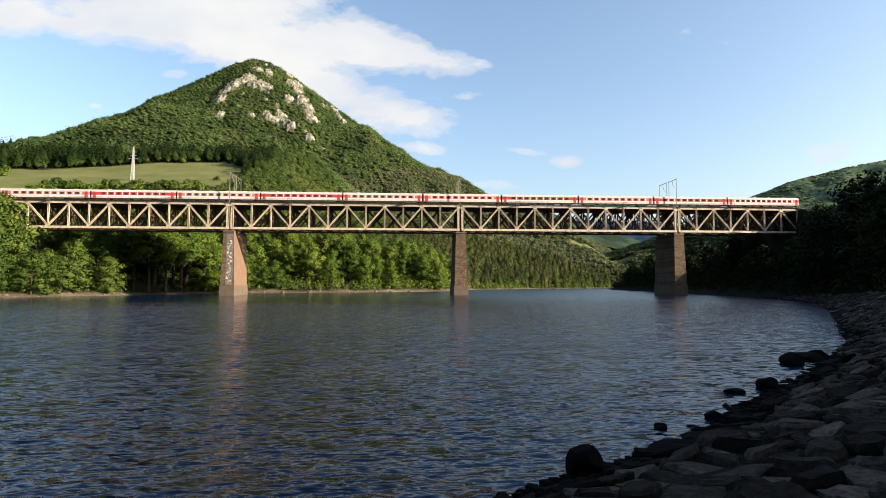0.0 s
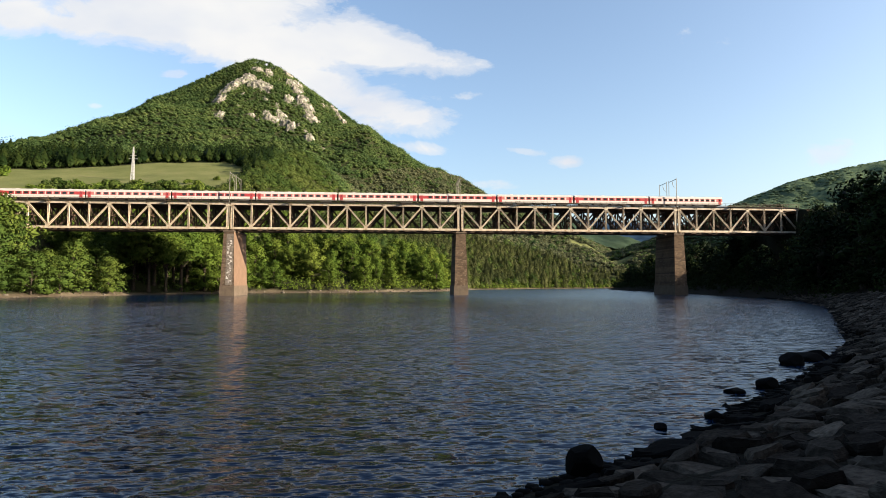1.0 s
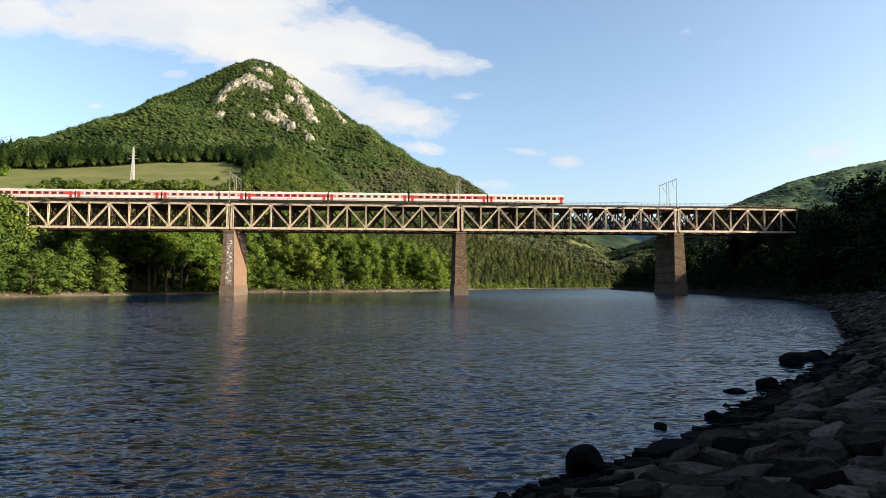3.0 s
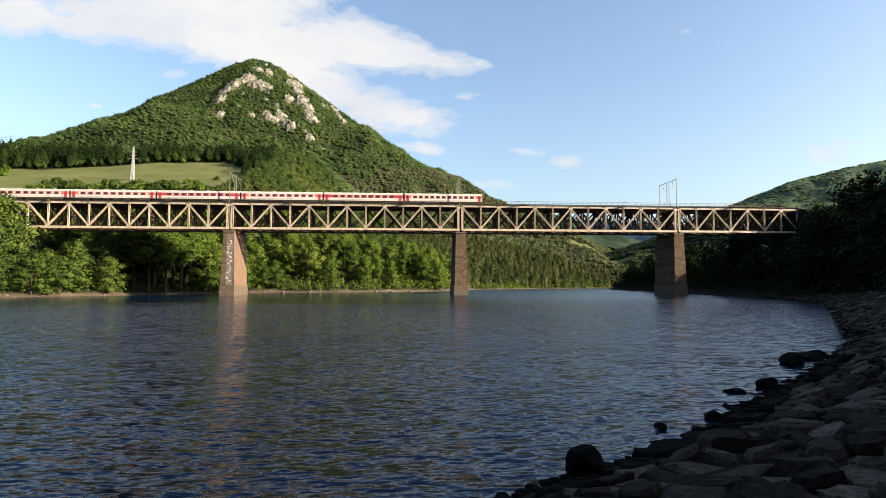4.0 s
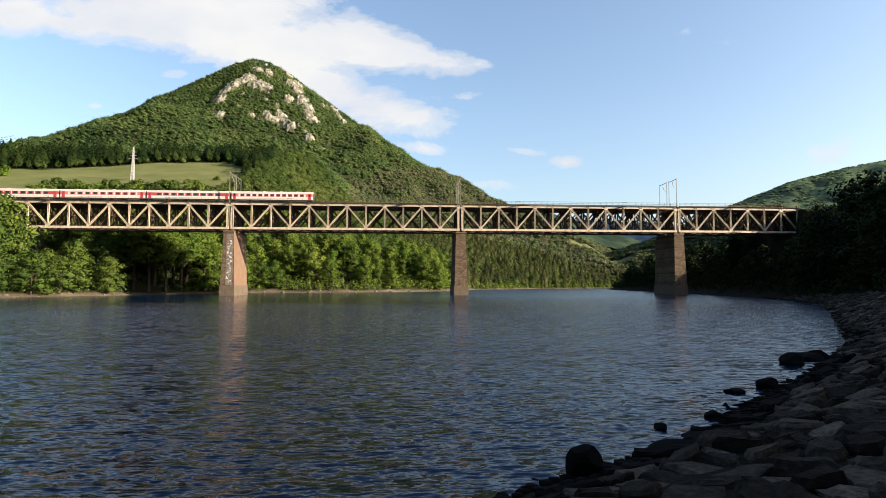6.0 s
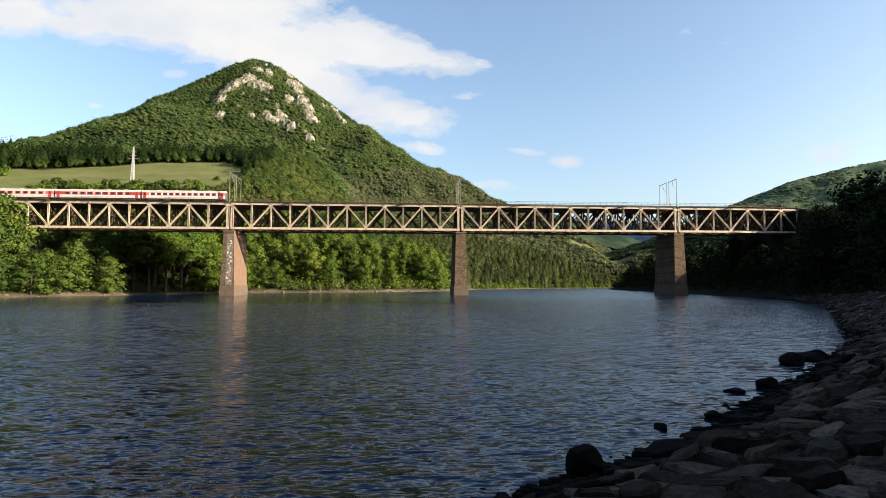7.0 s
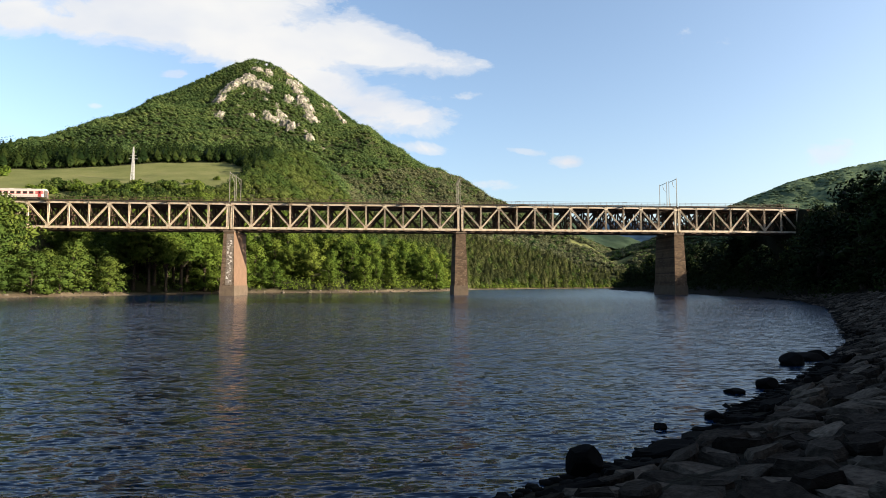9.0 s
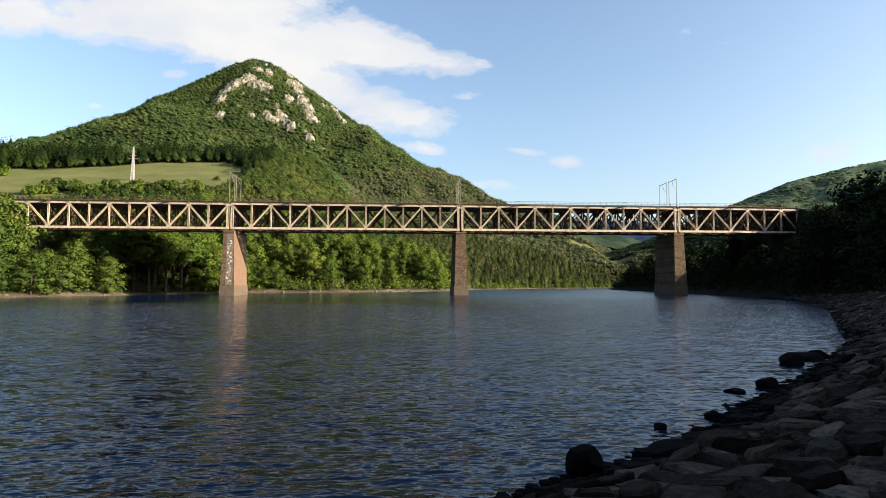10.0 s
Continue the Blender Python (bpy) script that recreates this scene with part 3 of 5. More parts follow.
def make_span(x0, panels, y0, coats):
    root = new("bridge_span")
    root.matrix_basis = pose(x0, y0, 0)
    length = panels * PANEL
    for y, paint in zip((0.0, GAUGE), coats):
        bm = bmesh.new()
        box(bm, -0.35, length + 0.35, y - 0.28, y + 0.28, Z_TOP - 0.34, Z_TOP + 0.34)
        box(bm, -0.35, length + 0.35, y - 0.4, y + 0.4, Z_TOP + 0.34, Z_TOP + 0.40)
        part("top_chord", bm, paint, root)
        bm = bmesh.new()
        box(bm, -0.35, length + 0.35, y - 0.28, y + 0.28, Z_BOT - 0.32, Z_BOT + 0.32)
        box(bm, -0.35, length + 0.35, y - 0.4, y + 0.4, Z_BOT - 0.38, Z_BOT - 0.32)
        part("bottom_chord", bm, paint, root)
        for i in range(panels + 1):
            bm = bmesh.new()
            w = 0.8 if i in (0, panels) else 0.44
            channel_beam(bm, (i * PANEL, y, Z_BOT + 0.32), (i * PANEL, y, Z_TOP - 0.34), w, 0.4)
            part("post", bm, paint, root)
            bm = bmesh.new()
            zc = Z_TOP - 0.55 if i % 2 == 0 else Z_BOT + 0.55
            box(bm, i * PANEL - 0.6, i * PANEL + 0.6, y - 0.31, y - 0.29, zc - 0.3, zc + 0.3, 0.0)
            part("gusset_plate", bm, paint, root)
        for i in range(panels):
            a, b = (Z_TOP - 0.4, Z_BOT + 0.4) if i % 2 == 0 else (Z_BOT + 0.4, Z_TOP - 0.4)
            bm = bmesh.new()
            channel_beam(bm, (i * PANEL, y, a), ((i + 1) * PANEL, y, b), 0.48, 0.36)
            part("diagonal", bm, paint, root)
            if coats[0] == M_RUST_SHADE:
                bm = bmesh.new()
                beam(bm, (i * PANEL, y + 0.1, b), ((i + 1) * PANEL, y + 0.1, a), 0.42, 0.14)
                part("counter_brace", bm, paint, root)
    for i in range(panels + 1):
        for z, h in ((Z_TOP - 0.75, 0.8), (Z_BOT, 0.5)):
            bm = bmesh.new()
            box(bm, i * PANEL - 0.15, i * PANEL + 0.15, 0.3, GAUGE - 0.3, z - h / 2, z + h / 2)
            part("floor_beam", bm, M_RUST_SHADE, root, "rusty cross girder")
        bm = bmesh.new()
        beam(bm, (i * PANEL, 0.3, Z_TOP - 1.2), (i * PANEL, GAUGE - 0.3, Z_BOT + 0.3), 0.3, 0.2)
        beam(bm, (i * PANEL + 0.02, 0.3, Z_BOT + 0.3), (i * PANEL + 0.02, GAUGE - 0.3, Z_TOP - 1.2), 0.3, 0.2)
        beam(bm, (i * PANEL, 0.3, (Z_TOP + Z_BOT) / 2), (i * PANEL, GAUGE - 0.3, (Z_TOP + Z_BOT) / 2), 0.22, 0.3)
        part("sway_brace", bm, M_RUST_SHADE, root, "rusty cross bracing")
    for i in range(panels):
        for z in (Z_BOT - 0.1,):
            bm = bmesh.new()
            beam(bm, (i * PANEL, 0.3, z), ((i + 1) * PANEL, GAUGE - 0.3, z), 0.2, 0.2)
            beam(bm, (i * PANEL, GAUGE - 0.3, z + 0.03), ((i + 1) * PANEL, 0.3, z + 0.03), 0.2, 0.2)
            part("wind_brace", bm, M_RUST_SHADE, root, "rusty wind bracing")
    for y in (1.75, GAUGE - 1.75):
        bm = bmesh.new()
        box(bm, -0.3, length + 0.3, y - 0.14, y + 0.14, Z_TOP - 0.35, Z_TOP + 0.45)
        part("stringer", bm, M_RUST_SHADE, root, "rusty rail bearer")
        bm = bmesh.new()
        box(bm, -0.66, length + 0.66, y - 0.035, y + 0.035, RAIL_Z - 0.14, RAIL_Z)
        part("rail", bm, M_RAIL, root, "steel rail")
    bm = bmesh.new()
    n = int(length / 0.62)
    for i in range(n + 1):
        x = i * length / n
        box(bm, x - 0.13, x + 0.13, -0.30, GAUGE + 0.30, RAIL_Z - 0.34, RAIL_Z - 0.14)
    o = part("sleepers", bm, M_DARK, root, "dark timber sleepers in a row")
    tagged(o, kind="stuff")
    for y, out in ((-0.5, -1), (GAUGE + 0.5, 1)):
        bm = bmesh.new()
        box(bm, -0.3, length + 0.3, y - 0.24, y + 0.24, RAIL_Z - 0.12, RAIL_Z - 0.05)
        part("walkway", bm, M_DARK, root, "dark plank walkway")
        bm = bmesh.new()
        rails = (0.62, 1.12)
        for h in rails:
            box(bm, -0.3, length + 0.3, y + out * 0.21 - 0.03, y + out * 0.21 + 0.03, RAIL_Z - 0.12 + h - 0.035, RAIL_Z - 0.12 + h + 0.035)
        part("handrail", bm, M_RUST_SHADE, root)
        for i in range(panels * 3 + 1):
            bm = bmesh.new()
            x = i * PANEL / 3
            box(bm, x - 0.035, x + 0.035, y + out * 0.21 - 0.03, y + out * 0.21 + 0.03, RAIL_Z - 0.12, RAIL_Z + 1.0)
            part("railing_post", bm, M_RUST_SHADE, root)
        for i in range(panels + 1):
            bm = bmesh.new()
            beam(bm, (i * PANEL, y - out * 0.2, Z_TOP - 0.2), (i * PANEL, y + out * 0.21, RAIL_Z - 0.2), 0.1, 0.12)
            part("bracket", bm, M_RUST_SHADE, root)
    for i in (3, 9):
        if i > panels:
            continue
        bm = bmesh.new()
        x = i * PANEL
        box(bm, x - 0.75, x + 0.75, -1.45, -0.76, RAIL_Z - 0.2, RAIL_Z - 0.1)
        beam(bm, (x - 0.5, -0.3, Z_TOP - 0.5), (x - 0.5, -1.35, RAIL_Z - 0.2), 0.1, 0.1)
        beam(bm, (x + 0.5, -0.3, Z_TOP - 0.5), (x + 0.5, -1.35, RAIL_Z - 0.2), 0.1, 0.1)
        for dx in (-0.7, 0.7):
            box(bm, x + dx - 0.04, x + dx + 0.04, -1.45, -1.37, RAIL_Z - 0.14, RAIL_Z + 1.0)
        box(bm, x - 0.74, x + 0.74, -1.45, -1.39, RAIL_Z + 0.92, RAIL_Z + 1.0)
        part("refuge_platform", bm, M_RUST_SHADE, root, "small railed refuge platform")
    tagged(root, "cream-painted steel truss bridge span on stone piers" if coats[0] == M_STEEL else "rust-brown steel truss bridge span of the second track, dark for deck shade",
           "bridge", "spans of the railway bridge")
    return root


# inner and far trusses get the dark rust coat for the deck's shade
for x0, panels in SPANS:
    make_span(x0, panels, Y_NEAR, (M_STEEL, M_RUST_SHADE))
    make_span(x0, panels, Y_NEAR + GAP, (M_RUST_SHADE, M_RUST_SHADE))


def frustum(bm, top, bottom, z0, z1):
    """A battered block between two rectangles (x0, x1, y0, y1)."""
    vs = []
    for (xa, xb, ya, yb), z in ((bottom, z0), (top, z1)):
        vs.append([bm.verts.new(p) for p in ((xa, ya, z), (xb, ya, z), (xb, yb, z), (xa, yb, z))])
    a, b = vs
    bm.faces.new(a[::-1])
    bm.faces.new(b)
    for i in range(4):
        bm.faces.new((a[i], a[(i + 1) % 4], b[(i + 1) % 4], b[i]))


def make_pier(x, marked):
    root = new("bridge_pier")
    root.matrix_basis = pose(x, Y_NEAR, 0)
    ht, hb, top_y, bot_y = 1.62, 2.15, (-0.75, 12.9), (-1.35, 13.6)
    bm = bmesh.new()
    frustum(bm, (-ht, ht, *top_y), (-hb, hb, *bot_y), 3.2, 20.3)
    part("shaft", bm, M_MASON, root, "rough brown stone shaft")
    bm = bmesh.new()
    frustum(bm, (-hb - 0.16, hb + 0.16, bot_y[0] - 0.16, bot_y[1] + 0.16), (-hb - 0.3, hb + 0.3, bot_y[0] - 0.3, bot_y[1] + 0.3), -7.0, 3.2)
    part("plinth", bm, M_PLINTH, root, "pale stone plinth")
    bm = bmesh.new()
    box(bm, -ht - 0.2, ht + 0.2, top_y[0] - 0.2, top_y[1] + 0.2, 20.3, 20.8, 0.06)
    part("capstone", bm, M_PLINTH, root, "pale capstone")
    if marked:
        def skin(bm, x0, x1, z0, z1, out):
            f = [bm.verts.new((x, -1.35 + 0.6 * (z - 3.2) / 17.1 - out, z)) for x, z in ((x0, z0), (x1, z0), (x1, z1), (x0, z1))]
            g = [bm.verts.new((v.co.x, v.co.y + 0.1, v.co.z)) for v in f]
            bm.faces.new(f)
            for i in range(4):
                bm.faces.new((f[i], g[i], g[(i + 1) % 4], f[(i + 1) % 4]))
        bm = bmesh.new()
        skin(bm, -0.62, 1.55, 3.4, 19.6, 0.02)
        part("rubble_panel", bm, M_RUBBLE, root, "dark rough rubble panel")
        bm = bmesh.new()
        frustum(bm, (ht, ht + 0.02, top_y[0] + 0.01, top_y[1] - 0.3), (hb, hb + 0.02, bot_y[0] + 0.01, bot_y[1] - 0.3), 3.2, 20.28)
        part("smooth_face", bm, M_PLASTER, root, "smooth orange-brown side face")
        rng = np.random.default_rng(6)
        z = 4.2
        while z < 17.5:
            bm = bmesh.new()
            x = rng.uniform(-0.5, 0.7)
            skin(bm, x, x + rng.uniform(0.25, 0.7), z, z + rng.uniform(0.12, 0.5), 0.03)
            part("painted_mark", bm, M_MARK, root, "faded white painted mark")
            z += rng.uniform(0.2, 0.55)
    for dx in (-1.0, 1.0):
        for y in (0, GAUGE, GAP, GAP + GAUGE):
            bm = bmesh.new()
            box(bm, dx - 0.35, dx + 0.35, y - 0.35, y + 0.35, 20.8, Z_BOT - 0.38, 0.04)
            part("bearing", bm, M_RUST_SHADE, root, "rusty bridge bearing")
    tagged(root, "tapered brown stone pier standing in the lake", "pier", "piers of the railway bridge")


for x in PIERS:
    make_pier(x, x == PIERS[0])


def make_abutment(x, side):
    root = new("bridge_abutment")
    root.matrix_basis = pose(x, Y_NEAR, 0)
    bm = bmesh.new()
    a, b = sorted((0.3 * side, 5.0 * side))
    box(bm, a, b, -2.0, 14.2, -1.0, 20.9, 0.1)
    a, b = sorted((1.0 * side, 5.0 * side))
    box(bm, a, b, -2.0, 14.2, 20.9, 29.5, 0.1)
    part("wall", bm, M_MASON, root)
    tagged(root, "stone abutment in the wooded bank", "abutment")


make_abutment(-129.3, -1)
make_abutment(138.4, 1)


def make_portal(x, y0):
    root = new("catenary_mast")
    root.matrix_basis = pose(x, y0, 0)
    for y, top in ((-0.35, 40.0), (GAUGE + 0.0, 39.9)):
        bm = bmesh.new()
        frustum(bm, (-0.06, 0.06, y - 0.06, y + 0.06), (-0.11, 0.11, y - 0.11, y + 0.11), Z_TOP + 0.4, top)
        part("post", bm, M_GALV, root)
    bm = bmesh.new()
    beam(bm, (0, -0.3, 39.6), (0, GAUGE, 39.4), 0.14, 0.14)
    part("crossbeam", bm, M_GALV, root)
    bm = bmesh.new()
    tube(bm, [(0, 2.4, 39.3), (0, 2.4, 38.5), (0.4, 2.4, 37.4), (0.9, 2.4, 36.9)], [0.05, 0.1, 0.06, 0.04])
    part("insulator", bm, M_GALV, root)
    tagged(root, "grey steel catenary portal over the track", "mast", "catenary masts on the bridge")


for x in PIERS:
    for y0 in (Y_NEAR, Y_NEAR + GAP):
        make_portal(x - 0.2, y0)


# ---- train ----
def coat(name, colour, rough=0.35):
    return mottled(name, tuple(c * 0.86 for c in colour), colour, 0.8, rough, 14.0, 0.05, 0.005)


M_WHITE = coat("cream_white_coach_paint", (0.4848, 0.4457, 0.4145))
M_RED = coat("red_coach_paint", (0.29, 0.036, 0.040))
M_PINK = coat("faded_red_paint", (0.36, 0.115, 0.11))
M_ROOF = coat("pale_grey_roof", (0.3553, 0.3269, 0.3055), 0.6)
M_GREY = coat("dark_underframe", (0.05, 0.048, 0.045), 0.7)
M_GLASS, _nt, _b = base_material("dark_window_glass", 0.06)
_b.inputs["Base Color"].default_value = (0.02, 0.022, 0.025, 1)
COACH, TRACK_Y = 26.45, Y_NEAR + GAUGE / 2


def make_coach(kind):
    """kind 0: red window band; 1: red ends and white pillars; 2: mostly white."""
    root = new("passenger_coach")
    half, w = COACH / 2 - 0.3, 1.42
    band = (M_RED, M_PINK, M_PINK)[kind]
    bm = bmesh.new()
    box(bm, -half, half, -w, w, 0.95, 1.85, 0.03)
    part("lower_side", bm, M_WHITE, root, "white lower side panel")
    bm = bmesh.new()
    box(bm, -half, half, -w + 0.006, w - 0.006, 1.85, 2.85)
    part("window_band", bm, band, root, "red window band")
    bm = bmesh.new()
    box(bm, -half, half, -w, w, 2.85, 3.12, 0.02)
    part("upper_side", bm, M_WHITE, root, "white cant panel")
    bm = bmesh.new()
    n, prof = 10, []
    for s in (-half, half):
        prof.append([bm.verts.new((s, -w * math.cos(math.pi * i / n), 3.12 + 0.62 * math.sin(math.pi * i / n))) for i in range(n + 1)])
    for i in range(n):
        bm.faces.new((prof[0][i], prof[1][i], prof[1][i + 1], prof[0][i + 1]))
    bm.faces.new(prof[0])
    bm.faces.new(prof[1][::-1])
    part("roof", bm, M_ROOF, root, "pale rounded roof")
    bm = bmesh.new()
    for s in (-1, 1):
        box(bm, -half + 0.05, half - 0.05, s * w - 0.03, s * w + 0.03, 0.86, 0.95)
    part("sill_strip", bm, M_GREY, root, "dark sill strip")
    count, pitch = (9, 2.3) if kind != 2 else (11, 1.9)
    for i in range(count):
        x = (i - (count - 1) / 2) * pitch
        for s in (-1, 1):
            bm = bmesh.new()
            box(bm, x - 0.56, x + 0.56, s * w - 0.02, s * w + 0.012, 2.02, 2.70, 0.008)
            part("window", bm, M_GLASS, root, "dark window")
    pillar = (0.16, 0.22, 0.26)[kind]
    for i in range(count + 1) if kind != 0 else range(1, count):
        x = (i - count / 2) * pitch
        for s in (-1, 1):
            bm = bmesh.new()
            box(bm, x - pillar, x + pillar, s * w - 0.01, s * w + 0.008, 1.94, 2.74)
            part("white_panel", bm, M_WHITE, root, "white panel between windows")
    for x in (-half + 0.95, half - 0.95):
        for s in (-1, 1):
            bm = bmesh.new()
            box(bm, x - 0.48, x + 0.48, s * w - 0.02, s * w + 0.018, 1.0, 2.92, 0.012)
            d = part("door", bm, M_RED, root, "red door")
            bm = bmesh.new()
            box(bm, x - 0.22, x + 0.22, s * w - 0.02, s * w + 0.03, 2.05, 2.7)
            part("window", bm, M_GLASS, d, "dark door window")
    bm = bmesh.new()
    for i, x in enumerate((-5.2, -2.4, 0.8, 4.0)):
        box(bm, x - 1.1, x + 1.1, -1.2, 1.2, 0.45, 0.95, 0.05)
    box(bm, -half, half, -1.1, 1.1, 0.8, 0.97)
    part("underframe", bm, M_GREY, root, "dark underframe boxes")
    bm = bmesh.new()
    for x in (-8.0, -2.7, 2.7, 8.0):
        box(bm, x - 0.5, x + 0.5, -0.4, 0.4, 3.66, 3.83, 0.05)
    part("roof_vents", bm, M_ROOF, root)
    for x in (-half + 3.6, half - 3.6):
        bm = bmesh.new()
        box(bm, x - 1.8, x + 1.8, -1.15, 1.15, 0.4, 0.75, 0.05)
        bogie = part("bogie", bm, M_GREY, root, "dark bogie")
        for dx in (-1.25, 1.25):
            bm = bmesh.new()
            for s in (-0.76, 0.76):
                bmesh.ops.create_cone(bm, cap_ends=True, segments=16, radius1=0.46, radius2=0.46, depth=0.12,
                                      matrix=Matrix.Translation((x + dx, s, 0.46)) @ Matrix.Rotation(radians(90), 4, "X"))
            bmesh.ops.create_cone(bm, cap_ends=True, segments=8, radius1=0.09, radius2=0.09, depth=1.5,
                                  matrix=Matrix.Translation((x + dx, 0, 0.46)) @ Matrix.Rotation(radians(90), 4, "X"))
            part("wheelset", bm, M_GREY, bogie)
    for s in (-1, 1):
        bm = bmesh.new()
        a, c = sorted((s * half, s * (half + 0.28)))
        box(bm, a, c, -0.75, 0.75, 1.0, 3.2, 0.05)
        part("gangway", bm, M_GREY, root, "black rubber gangway")
    tagged(root, ("white and red passenger coach with a red window band", "white passenger coach with a faded red window band",
                  "mostly white passenger coach at the train's end")[kind], "train coach", "coaches of the train")
    return root


TAIL0, SPEED = 139.5, 28.02


def make_train():
    """Eleven coaches, the last one first."""
    protos = [make_coach(0), make_coach(1), make_coach(2)]
    order = (2, 0, 1, 0, 1, 1, 0, 1, 0, 1, 1)
    taken, coaches = set(), []
    for k, kind in enumerate(order):
        ob = protos[kind] if kind not in taken else copy_thing(protos[kind], Matrix())
        taken.add(kind)
        coaches.append((ob, TAIL0 - COACH * (k + 0.5)))
    return coaches


TRAIN = make_train()


# ---- trees ----
def leaf_quads(rng, centres, radii, per, size, stray=0.36):
    """Small bent leaf clumps strewn over the skins of ellipsoids: arrays of quads."""
    centres, radii = np.repeat(centres, per, 0), np.repeat(radii, per, 0)
    n = len(centres)
    d = rng.normal(size=(n, 3))
    d /= np.linalg.norm(d, axis=1)[:, None]
    d[:, 2] = np.where(d[:, 2] < -0.55, -d[:, 2], d[:, 2])
    p = centres + d * radii * rng.uniform(0.62, 1.14, n)[:, None]
    nrm = d + rng.normal(size=(n, 3)) * stray
    nrm /= np.linalg.norm(nrm, axis=1)[:, None]
    t = np.cross(nrm, rng.normal(size=(n, 3)))
    t /= np.linalg.norm(t, axis=1)[:, None]
    b = np.cross(nrm, t)
    s = (size * rng.uniform(0.6, 1.35, n))[:, None]
    t, b = t * s, b * s * rng.uniform(0.5, 0.9, n)[:, None]
    bend = nrm * s * 0.25
    quad = np.stack([p - t - b * 0.4, p + b * -1.0 + bend, p + t + b * 0.3, p + b + bend], 1)
    soft = d * 0.8 + nrm * 0.2 + np.array((0.0, 0.0, 0.12))
    soft /= np.linalg.norm(soft, axis=1)[:, None]
    return quad.reshape(-1, 3), np.repeat(soft, 4, 0)


def quads_mesh(name, leaves, mat, core=None):
    """Leaves shade softly, by the rounding of the clump that they belong to."""
    pts, soft = leaves
    if core is not None:
        pts, soft = np.concatenate([pts, core[0]]), np.concatenate([soft, core[1]])
    me = array_mesh(name, pts, np.arange(len(pts)).reshape(-1, 4), mat, True)
    att = me.attributes.new("custom_normal", "FLOAT_VECTOR", "POINT")
    att.data.foreach_set("vector", soft.astype(np.float32).ravel())
    return me


def core_quads(centres, radii, fill=0.8):
    """The dense inner mass of each clump, as four-sided faces round its middle."""
    ring = np.array([(1, 0, -0.1), (0, 1, 0.1), (-1, 0, -0.1), (0, -1, 0.1), (0.0, 0.0, 1.0), (0.0, 0.0, -0.7)])
    v = centres[:, None, :] + ring[None] * radii[:, None, :] * fill
    quads = []
    for a, b in ((0, 1), (1, 2), (2, 3), (3, 0)):
        mid = (v[:, a] + v[:, b]) * 0.5 + (((v[:, a] + v[:, b]) * 0.5) - centres) * 0.28
        quads.append(np.stack([v[:, a], mid, v[:, b], v[:, 4]], 1))
        quads.append(np.stack([v[:, b], mid, v[:, a], v[:, 5]], 1))
    q = np.concatenate(quads, 0).reshape(-1, 3)
    soft = q - np.tile(np.repeat(centres, 4, 0), (8, 1)) + np.repeat(np.array([(0, 0, 1.0)]), len(q), 0) * np.tile(np.repeat(radii[:, 2:], 4, 0), (8, 1)) * 0.3
    return q, soft / np.linalg.norm(soft, axis=1)[:, None]


def make_tree(seed, tall, wide, mat, lean=0.0, low=-0.02, per=92, leaf=0.0195):
    rng = np.random.default_rng(seed)
    root = new("tree")
    bm = bmesh.new()
    bend = rng.normal(size=2) * 0.04 * tall
    trunk = [(bend[0] * t * t + lean * t, bend[1] * t * t, tall * t * 0.9 - 0.6 * (t == 0)) for t in (0, 0.12, 0.3, 0.5, 0.7, 0.9)]
    tube(bm, trunk, [0.028 * tall * r for r in (1.25, 0.9, 0.72, 0.52, 0.3, 0.1)], 8)
    centres, radii = [], []
    nlimb = 16
    for k in range(nlimb):
        f = low + 0.08 + (0.93 - low) * (k + rng.uniform(0, 0.6)) / nlimb
        f = min(f, 0.95)
        az = k * 2.4 + rng.uniform(-0.4, 0.4)
        reach = wide * (0.95 * math.sin(math.pi * min(1.0, (f - low) / (1.0 - low) * 0.72 + 0.28)) ** 0.7 + 0.05) * rng.uniform(0.6, 1.0)
        base = Vector(trunk[0]).lerp(Vector(trunk[-1]), f * 0.8)
        tip = Vector((base.x + math.cos(az) * reach, base.y + math.sin(az) * reach, tall * f))
        mid = base.lerp(tip, 0.5) + Vector((0, 0, 0.05 * tall))
        tube(bm, [base, mid, tip], [0.010 * tall, 0.006 * tall, 0.002 * tall], 5)
        for c, s in ((tip, 1.0), (mid, 0.75)):
            r = wide * rng.uniform(0.33, 0.50) * s
            centres.append(c)
            radii.append((r, r * rng.uniform(0.8, 1.1), r * rng.uniform(0.55, 0.8)))
    centres.append((trunk[-1][0], trunk[-1][1], tall * 0.9))
    radii.append((wide * 0.36, wide * 0.36, tall * 0.12))
    part("trunk", bm, M_BARK, root, "dark bark trunk with limbs", True)
    pts = leaf_quads(rng, np.array(centres, float), np.array(radii, float), per, leaf * tall)
    core = core_quads(np.array(centres[:-1], float), np.array(radii[:-1], float), 0.55 if mat in (M_LEAF, M_LEAF_DEEP) else 0.5)
    # the whole crown rounds the shading more than each clump does
    form = [(p, 0.4 * q + 0.6 * (p - np.array((0, 0, 0.45 * tall))) / np.array((wide, wide, 0.6 * tall))) for p, q in (pts, core)]
    pts, core = [(p, q / np.linalg.norm(q, axis=1)[:, None]) for p, q in form]
    crown = new("crown", quads_mesh("crown", pts, mat, core))
    crown.parent = root
    return root


LABEL_TREE = "leafy green broadleaf tree on the lake bank"
LABEL_DEEP = "deep green broadleaf tree above the sandy shore"


